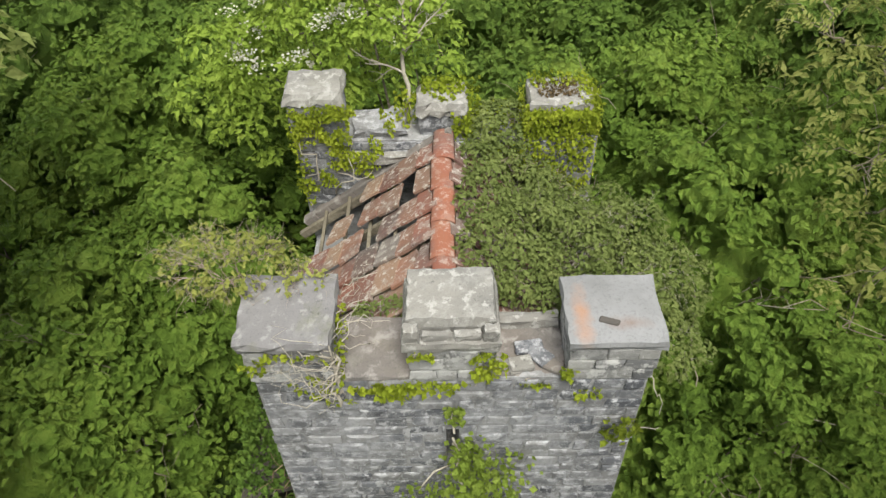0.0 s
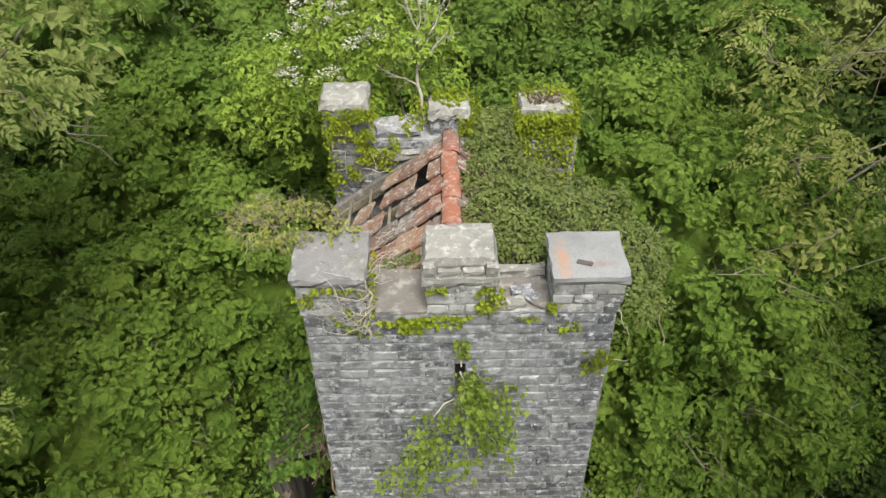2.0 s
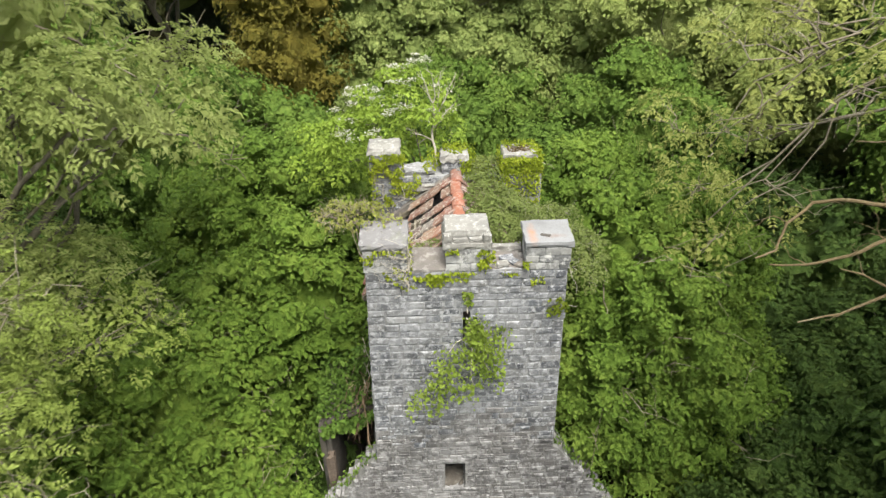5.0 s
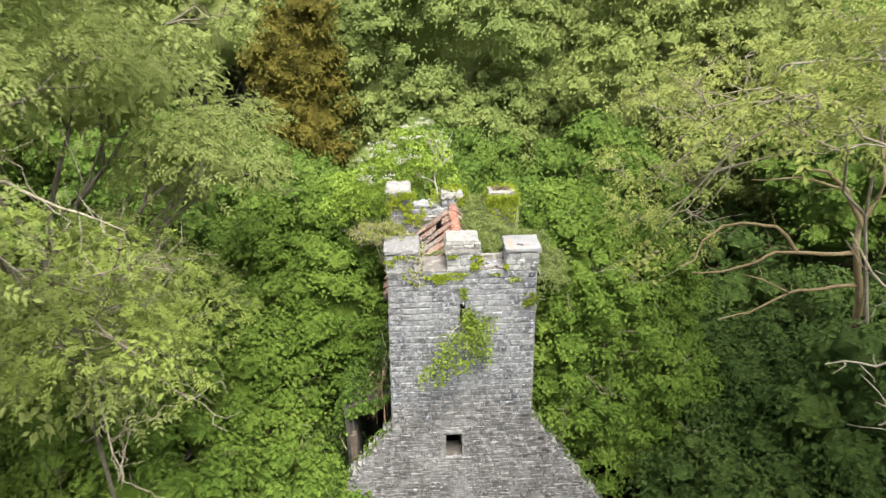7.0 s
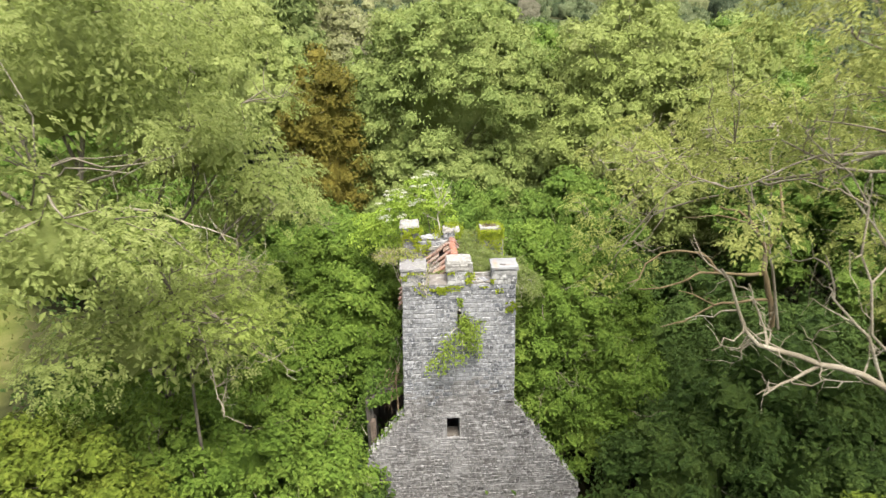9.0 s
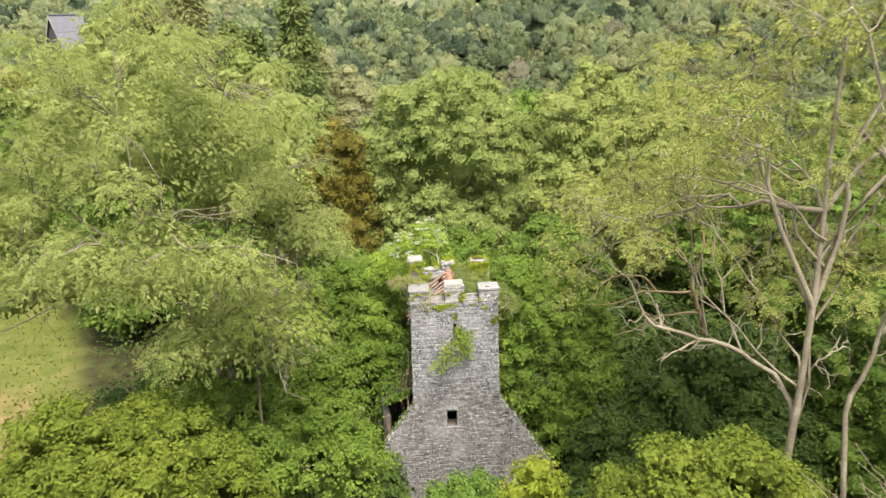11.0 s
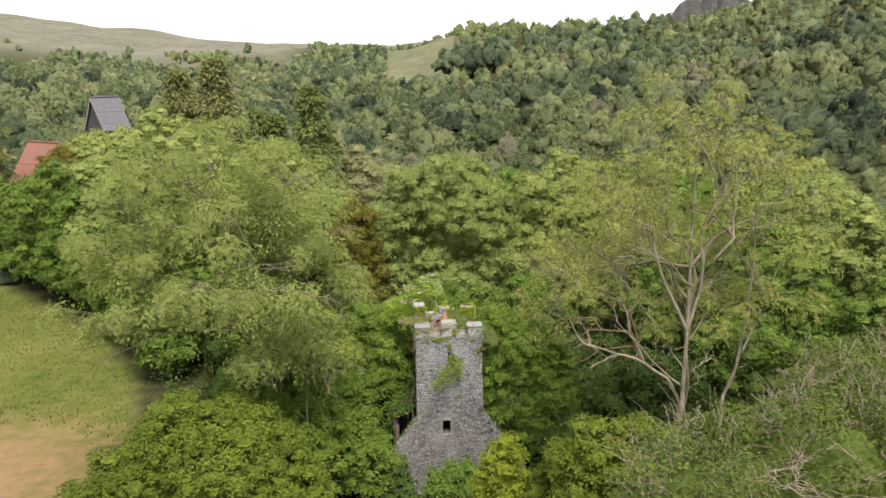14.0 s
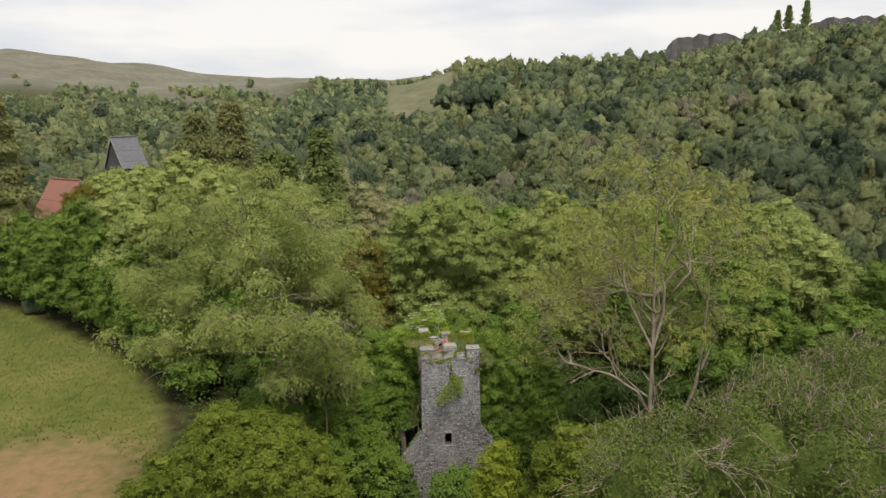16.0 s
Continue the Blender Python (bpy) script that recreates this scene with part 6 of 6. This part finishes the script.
for e, k in (((-0.66, 6.9, 11.05), 7), ((-0.12, 6.8, 10.95), 6), ((-0.86, 6.55, 10.05), 4), ((-0.32, 7.0, 11.1), 7), ((-0.05, 6.7, 10.6), 5), ((-0.5, 6.8, 11.2), 6)):
    tb = Tubes()
    line = wavy(trunk_line[k], e, 8, 0.18)
    tb.add(line, 0.016, 0.006, 6)
    part("branch", tb.mesh("branch", BARK_PALE), dead)
    for q in range(6):
        out = unit(np.array(e) - trunk_line[k]) * 0.22
        tw = wavy(line[2 + q], line[2 + q] + RNG.normal(0, 0.09, 3) + out, 5, 0.25)
        twigs_.add(tw, 0.006, 0.003, 4)
        twigs_.add(wavy(tw[2], tw[2] + RNG.normal(0, 0.05, 3) + out * 0.5, 4, 0.3), 0.004, 0.002, 3)
part("twig", twigs_.mesh("twig", BARK_PALE), dead, kind="stuff")
# brown dead roots over the dark hollow beside the tower
dead = tagged(new("dead_creeper"), "brown dead creeper beside the dark hollow", "creeper")
tb = Tubes()
for k in range(22):
    a = (RNG.uniform(-2.3, -1.85), RNG.uniform(3.7, 4.3), RNG.uniform(4.6, 6.4))
    tb.add(wavy(a, (a[0] + RNG.uniform(-0.6, 0.05), a[1] + RNG.uniform(-0.3, 0.2), a[2] - RNG.uniform(0.5, 1.6)), 8, 0.4), RNG.uniform(0.005, 0.014), 0.003, 4)
tb.add(wavy((-2.25, 3.65, 2.9), (-1.95, 3.6, 6.0), 10, 0.25), 0.03, 0.012, 6)
part("branch", tb.mesh("branch", bark_material("dead_brown_stem", (0.12, 0.075, 0.045), (0.24, 0.165, 0.105), (0.40, 0.32, 0.23))), dead, kind="stuff")
# ruined side chamber behind the gable: its open end makes the dark hollow
ruin = tagged(new("ruined_nave"), "low ruined side chambers with a dark open end", "ruin")
slab("wall", (-3.14, 3.9, -0.2), (-2.86, 6.8, 4.3), DARK_RUBBLE, ruin, cuts=7, rough=0.04, seed=31)
slab("wall", (-2.86, 6.4, -0.2), (-1.9, 6.8, 5.2), DARK_RUBBLE, ruin, cuts=5, rough=0.05, seed=41)
slab("pier", (-2.96, 3.62, -0.2), (-2.83, 3.85, 3.75), bark_material("weathered_post", (0.05, 0.038, 0.03), (0.12, 0.09, 0.07), (0.22, 0.175, 0.14)), ruin, "weathered brown door post", cuts=3, rough=0.025, seed=42)
# roof added under the ivy mat to block the sky and keep the hollow dark
bm = bmesh.new()
rough_box(bm, (-1.3, 0, -0.16), (0.0, 2.6, 0.0), 0.04, 0.02, random.Random(3))
rf = part("roof_slab", bm_mesh("roof_slab", bm, DARK_RUBBLE), ruin, "sagging earth-covered roof, added to shade the hollow")
rf.matrix_world = pose(-1.83, 4.0, 5.0, 0, -24, 0)
st, ct = math.sin(radians(24)), math.cos(radians(24))
creeper("ivy", "mat of ivy over the sagging chamber roof", [((-1.80, 3.9, 5.05), (-1.4 * ct, 0, -1.4 * st), (0, 2.7, 0), (-st, 0, ct), 2400, 0.4), ((-1.85, 3.9, 5.0), (-1.3 * ct, 0, -1.3 * st), (0, 0.1, -0.35), (0, -1, 0.2), 420, 0.25), ((-2.98, 3.9, 4.3), (-0.3, 0, -2.2), (0, 2.9, 0), (-1, 0, 0.3), 1500, 0.4), ((-1.95, 3.7, 5.5), (-0.1, 0.6, 0), (0, 0, 1.2), (-1, -0.3, 0), 260, 0.2, patchy(1.1, 0.1))], 0.11, LEAF_SYC)

# ---- buildings beyond the trees ----
SLATE = stone_material("blue_grey_slate", [(0.095, 0.097, 0.122), (0.13, 0.132, 0.158), (0.112, 0.114, 0.136)], 0.2)
REDTILE = stone_material("red_roof_tile", [(0.25, 0.10, 0.07), (0.28, 0.112, 0.078)], 0.1)
PLASTER = stone_material("pale_wall_plaster", [(0.34, 0.33, 0.31), (0.38, 0.37, 0.35)], 0.3)
DARKWOOD = bark_material("dark_boarding", (0.03, 0.03, 0.035), (0.06, 0.06, 0.07), (0.10, 0.10, 0.11))


def house(name, label, at, size, wall_h, roof_h, wall_m, roof_m, turn, over=0.3):
    """A gabled house: four walls, gables, two roof slopes, ridge, bargeboards and windows."""
    root = tagged(new(name), label, "house")
    root.matrix_world = pose(*at, 0, 0, turn)
    L, W = size[0] / 2, size[1] / 2
    bm = bmesh.new()
    rough_box(bm, (-L, -W, -1), (L, W, wall_h), 0.0, 0.02)
    part("wall", bm_mesh("wall", bm, wall_m), root)
    for s in (-1, 1):
        bm = bmesh.new()
        a = [bm.verts.new((s * (L - 0.1), y, z)) for y, z in ((-W, wall_h), (W, wall_h), (0, wall_h + roof_h))]
        b = [bm.verts.new((s * (L - 0.35), y, z)) for y, z in ((-W, wall_h), (W, wall_h), (0, wall_h + roof_h))]
        bm.faces.new(a)
        bm.faces.new(b)
        for k in range(3):
            bm.faces.new([a[k], a[(k + 1) % 3], b[(k + 1) % 3], b[k]])
        gable = part("gable", bm_mesh("gable", bm, DARKWOOD if roof_m is SLATE else wall_m), root)
        for y0, z0, y1, z1 in ((-W - over, wall_h - over * roof_h / W, 0, wall_h + roof_h), (W + over, wall_h - over * roof_h / W, 0, wall_h + roof_h)):
            bm = bmesh.new()
            vs = [bm.verts.new((s * (L + 0.22), y, z)) for y, z in ((y0, z0), (y1, z1), (y1, z1 - 0.35), (y0, z0 - 0.35))]
            got = bmesh.ops.extrude_face_region(bm, geom=[bm.faces.new(vs)])
            for g in got["geom"]:
                if isinstance(g, bmesh.types.BMVert):
                    g.co.x -= s * 0.06
            part("bargeboard", bm_mesh("bargeboard", bm, PLASTER), gable, "white bargeboard")
    for s in (-1, 1):
        bm = bmesh.new()
        rowsn = 9
        for k in range(rowsn):
            u0, u1 = k / rowsn, (k + 1) / rowsn
            y0, y1 = s * (W + over) * (1 - u0), s * (W + over) * (1 - u1)
            z0, z1 = wall_h - over * roof_h / W + (roof_h + over * roof_h / W) * u0, wall_h - over * roof_h / W + (roof_h + over * roof_h / W) * u1
            q = [(-L - 0.2, y0, z0 + 0.07), (L + 0.2, y0, z0 + 0.07), (L + 0.2, y1, z1 + 0.03), (-L - 0.2, y1, z1 + 0.03)]
            top = [bm.verts.new(p) for p in q]
            low = [bm.verts.new((p[0], p[1], p[2] - 0.07)) for p in q]
            bm.faces.new(top)
            bm.faces.new(low[::-1])
            for e in range(4):
                bm.faces.new([top[e], top[(e + 1) % 4], low[(e + 1) % 4], low[e]])
        bmesh.ops.remove_doubles(bm, verts=bm.verts, dist=0.045)
        part("roof_slope", bm_mesh("roof_slope", bm, roof_m), root)
    bm = bmesh.new()
    rough_box(bm, (-L - 0.22, -0.14, wall_h + roof_h - 0.03), (L + 0.22, 0.14, wall_h + roof_h + 0.14), 0.01, 0.04)
    part("ridge", bm_mesh("ridge", bm, roof_m), root)
    for x in (-L * 0.45, L * 0.45):
        bm = bmesh.new()
        rough_box(bm, (x - 0.3, -W - 0.03, wall_h - 1.5), (x + 0.3, -W + 0.05, wall_h - 0.5), 0.0, 0.01)
        part("window", bm_mesh("window", bm, DARKWOOD), root, "dark window opening")
    return root


house("church_belfry", "belfry with a steep blue-grey slate roof", (-44.6, 74.0, 0), (4.0, 4.2), 16.9, 4.1, DARKWOOD, SLATE, 55)
house("red_roofed_house", "house with a steep red tiled roof", (-52.5, 71.0, 0), (8.0, 8.0), 8.8, 6.2, PLASTER, REDTILE, -38)
# crag and skyline spires
for az, d, w, h in ((23.2, 428, 48, 14), (32.8, 404, 52, 7.5)):
    x, y = OX + d * math.sin(radians(az)), OY + d * math.cos(radians(az))
    z = float(hill(x, y)[0])
    bm = bmesh.new()
    rnd2 = random.Random(int(az))
    nx = 18
    top_, bot_ = [], []
    for k in range(nx + 1):
        u = (k / nx - 0.5) * w
        hh = h * (1 - abs(2 * k / nx - 1) ** 5) * rnd2.uniform(0.78, 1.02) * (1.0 - 0.25 * k / nx)
        ca, sa = math.cos(radians(az)), math.sin(radians(az))
        jut = rnd2.uniform(-1.6, 1.6)
        bot_.append(bm.verts.new((x + u * ca - (3 + jut) * sa, y - u * sa - (3 + jut) * ca, z - 4)))
        top_.append(bm.verts.new((x + u * ca - jut * sa, y - u * sa - jut * ca, z + hh)))
    back = [bm.verts.new((v.co.x + 22 * math.sin(radians(az)), v.co.y + 22 * math.cos(radians(az)), v.co.z - 3)) for v in top_]
    for k in range(nx):
        bm.faces.new([bot_[k], bot_[k + 1], top_[k + 1], top_[k]])
        bm.faces.new([top_[k], top_[k + 1], back[k + 1], back[k]])
    tagged(new("crag", bm_mesh("crag", bm, stone_material("crag_rock", [(0.055, 0.052, 0.056), (0.075, 0.072, 0.074)], 0.12, 0.1, 0.07))), "grey limestone crag on the hill crest", "crag", "crags on the skyline", "structure")
for az, h in ((27.7, 12), (28.4, 13), (29.5, 13.5)):
    x, y = OX + 444 * math.sin(radians(az)), OY + 444 * math.cos(radians(az))
    conifer((x, y, float(hill(x, y)[0]) + 2), h, 3.6, "lone spruce on the skyline above the crag", LEAF_PINE)

# bushes between the trunks further back
for x, y, z, r in ((15.5, 20.0, 3.2, 2.6), (18.0, 22.5, 3.2, 2.6), (11.8, 16.4, 3.0, 2.2), (-17.0, 25.0, 3.2, 2.6), (-15.2, 21.0, 3.0, 2.4)):
    tree("hazel_bush", "dark green bush on the woodland floor", (x, y, 0), [(x, y, z * 0.62, r, r, z * 0.72), (x + r * 0.6, y - r * 0.3, z * 0.45, r * 0.7, r * 0.7, z * 0.6)], "wood", LEAF_SHADE, 0.8, trunk=0.07, category="bush", group="bushes on the woodland floor")

# ---- stones of the tower walls ----
def stone_block(w, h, d, rnd):
    """Corners of one stone: back edge, shoulder, dressed front."""
    e = min(w, h) * 0.13
    out = []
    for grow, dep in ((0.0, 0.0), (0.0, 0.72), (-e, 1.0)):
        for sx, sz in ((-1, -1), (1, -1), (1, 1), (-1, 1)):
            out.append((sx * (w / 2 + grow) + rnd.uniform(-1, 1) * e * 0.9, -d * dep * (1 + rnd.uniform(-0.2, 0.2) * (dep > 0)), sz * (h / 2 + grow) + rnd.uniform(-1, 1) * e * 0.7))
    return out


BLOCK_F = [(0, 1, 5, 4), (1, 2, 6, 5), (2, 3, 7, 6), (3, 0, 4, 7), (4, 5, 9, 8), (5, 6, 10, 9), (6, 7, 11, 10), (7, 4, 8, 11), (8, 9, 10, 11)]
rnd = random.Random(21)
variants = []
for k in range(16):
    variants.append(array_mesh("stone", stone_block(1, 1, 1, rnd), BLOCK_F, STONE))


def courses(z0, z1, lo, hi):
    z = z0
    while z < z1:
        h = min(rnd.uniform(lo, hi), z1 - z)
        if z1 - z - h < lo * 0.6:
            h = z1 - z
        yield z, h
        z += h


def lengths(x0, x1, lo, hi):
    x = x0
    while x < x1 - 1e-6:
        w = rnd.uniform(lo, hi)
        if x1 - x - w < lo * 0.7:
            w = x1 - x
        yield x, w
        x += w


def clear(x, z, w, h):
    return all(x > b + 0.0 or x + w < a or z > d or z + h < c for a, b, c, d in HOLES)


singles, lows, tops = [], [], []
rows_ = list(courses(-0.2, 5.4, 0.085, 0.15)) + list(courses(5.4, 9.08, 0.135, 0.175))
for z, h in rows_:
    low = z < 5.4
    a, b = half(z + h / 2), half(z + h / 2)
    if z < 4.3:
        a, b = wing(-1, z + h) + rnd.uniform(-0.1, 0.03), wing(1, z + h) + rnd.uniform(-0.1, 0.03)
    for x, w in lengths(-a, b, 0.15 if not low else 0.08, 0.37 if not low else 0.36):
        spans = [(x, w)]
        if not clear(x, z, w, h):
            spans = []
            for hx0, hx1, hz0, hz1 in HOLES:
                if not (z > hz1 or z + h < hz0):
                    if hx0 - x > 0.04:
                        spans.append((x, hx0 - x))
                    if x + w - hx1 > 0.04:
                        spans.append((hx1, x + w - hx1))
        for x_, w_ in spans:
            parts_ = [(z, h)]
            if low and rnd.random() < 0.3 and h > 0.10:
                q = h * rnd.uniform(0.35, 0.65)
                parts_ = [(z, q), (z + q, h - q)]
            for zz, hh in parts_:
                item = (x_ + w_ / 2, zz + hh / 2, w_ - (rnd.uniform(0.02, 0.05) if not low else rnd.uniform(0.008, 0.05)), hh - (rnd.uniform(0.02, 0.042) if not low else rnd.uniform(0.008, 0.03)), rnd.uniform(0.008, 0.03) if not low else rnd.uniform(0.002, 0.034))
                (singles if zz > 6.0 else lows if zz < 5.35 + 0.35 * math.sin(x_ * 2.1 + 1) + rnd.uniform(-0.35, 0.35) else tops).append(item)


def joined(items, place, material, name, parent):
    vs, fs = [], []
    for n_, (x, z, w, h, d) in enumerate(items):
        vs.extend(place(p[0] + x, p[1] - 0.0, p[2] + z) for p in stone_block(w, h, d, rnd))
        fs.extend(tuple(i + 12 * n_ for i in f) for f in BLOCK_F)
    return part(name, array_mesh(name, np.array(vs), np.array(fs), material), parent, kind="stuff")


joined(tops, lambda x, y, z: (x, face_y(z) + y, z), STONE, "rubble_stone", tower)
joined(lows, lambda x, y, z: (x, face_y(z) + y, z), STONE_LOW, "rubble_stone", tower)
side = []
for z, h in courses(0, 7.7, 0.09, 0.16):
    for y, w in lengths(3.0, 6.7, 0.16, 0.42):
        side.append((y + w / 2, z + h / 2, w - 0.015, h - 0.014, rnd.uniform(0.01, 0.03)))
joined(side, lambda y, d, z: (-half(z) + d, y + 0.0, z), STONE, "rubble_stone", tower)
back = []
for z, h in courses(8.3, 9.26, 0.10, 0.17):
    for x, w in lengths(-1.77, 1.7, 0.18, 0.45):
        back.append((x + w / 2, z + h / 2, w - 0.015, h - 0.014, rnd.uniform(0.01, 0.03)))
joined(back, lambda x, d, z: (x, 6.1 + d, z), STONE, "rubble_stone", tower)
battle = []
for x0, x1 in ((-1.755, -1.015), (-0.36, 0.385), (1.0, 1.755)):
    for z, h in courses(9.09, 9.54, 0.12, 0.17):
        for x, w in lengths(x0, x1, 0.16, 0.36):
            battle.append((x + w / 2, z + h / 2, w - 0.014, h - 0.014, rnd.uniform(0.005, 0.02)))
joined(battle, lambda x, d, z: (x, 2.983 + d, z), MERLON, "merlon_stone", tower)
for x, z, w, h, d in singles:
    st = new("stone", variants[rnd.randrange(16)])
    st.parent = front
    st.location, st.scale = (x, face_y(z), z + rnd.uniform(-0.008, 0.008)), (w, d, h)
    st.rotation_euler = (0, rnd.uniform(-0.04, 0.04), 0)


# rubble and grass along the broken slopes of the gable
crest = []
for sgn in (-1, 1):
    pts = WING[sgn]
    for (xa, za), (xb, zb) in zip(pts, pts[1:]):
        steps = max(1, int(math.hypot(xb - xa, zb - za) / 0.09))
        for k in range(steps):
            u = (k + rnd.random()) / steps
            crest.append((sgn * (xa + (xb - xa) * u) + rnd.uniform(-0.14, 0.02) * sgn, za + (zb - za) * u + rnd.uniform(-0.12, 0.02), rnd.uniform(0.08, 0.26), rnd.uniform(0.05, 0.13), rnd.uniform(0.02, 0.07)))
joined(crest, lambda x, d, z: (x, face_y(z) + d * 1.0 + 0.03, z), STONE_LOW, "rubble_stone", tower)
deep = [(x, z + rnd.uniform(-0.02, 0.05), w, h, rnd.uniform(0.2, 0.5)) for x, z, w, h, d in crest]
joined(deep, lambda x, d, z: (x, face_y(z) + 0.52 + d, z), STONE_LOW, "rubble_stone", tower)
slopes = []
for sgn in (-1, 1):
    for (xa, za), (xb, zb) in zip(WING[sgn][:-2], WING[sgn][1:-1]):
        slopes.append(((sgn * xa, 3.02, za), (sgn * (xb - xa), 0, zb - za), (0, 0.5, 0), (0.6 * sgn, -0.2, 0.7), 110, 0.16, patchy(xa * 3, -0.2)))
creeper("ivy", "ivy and weeds along the broken gable slopes", slopes, 0.07, LEAF_SYC)
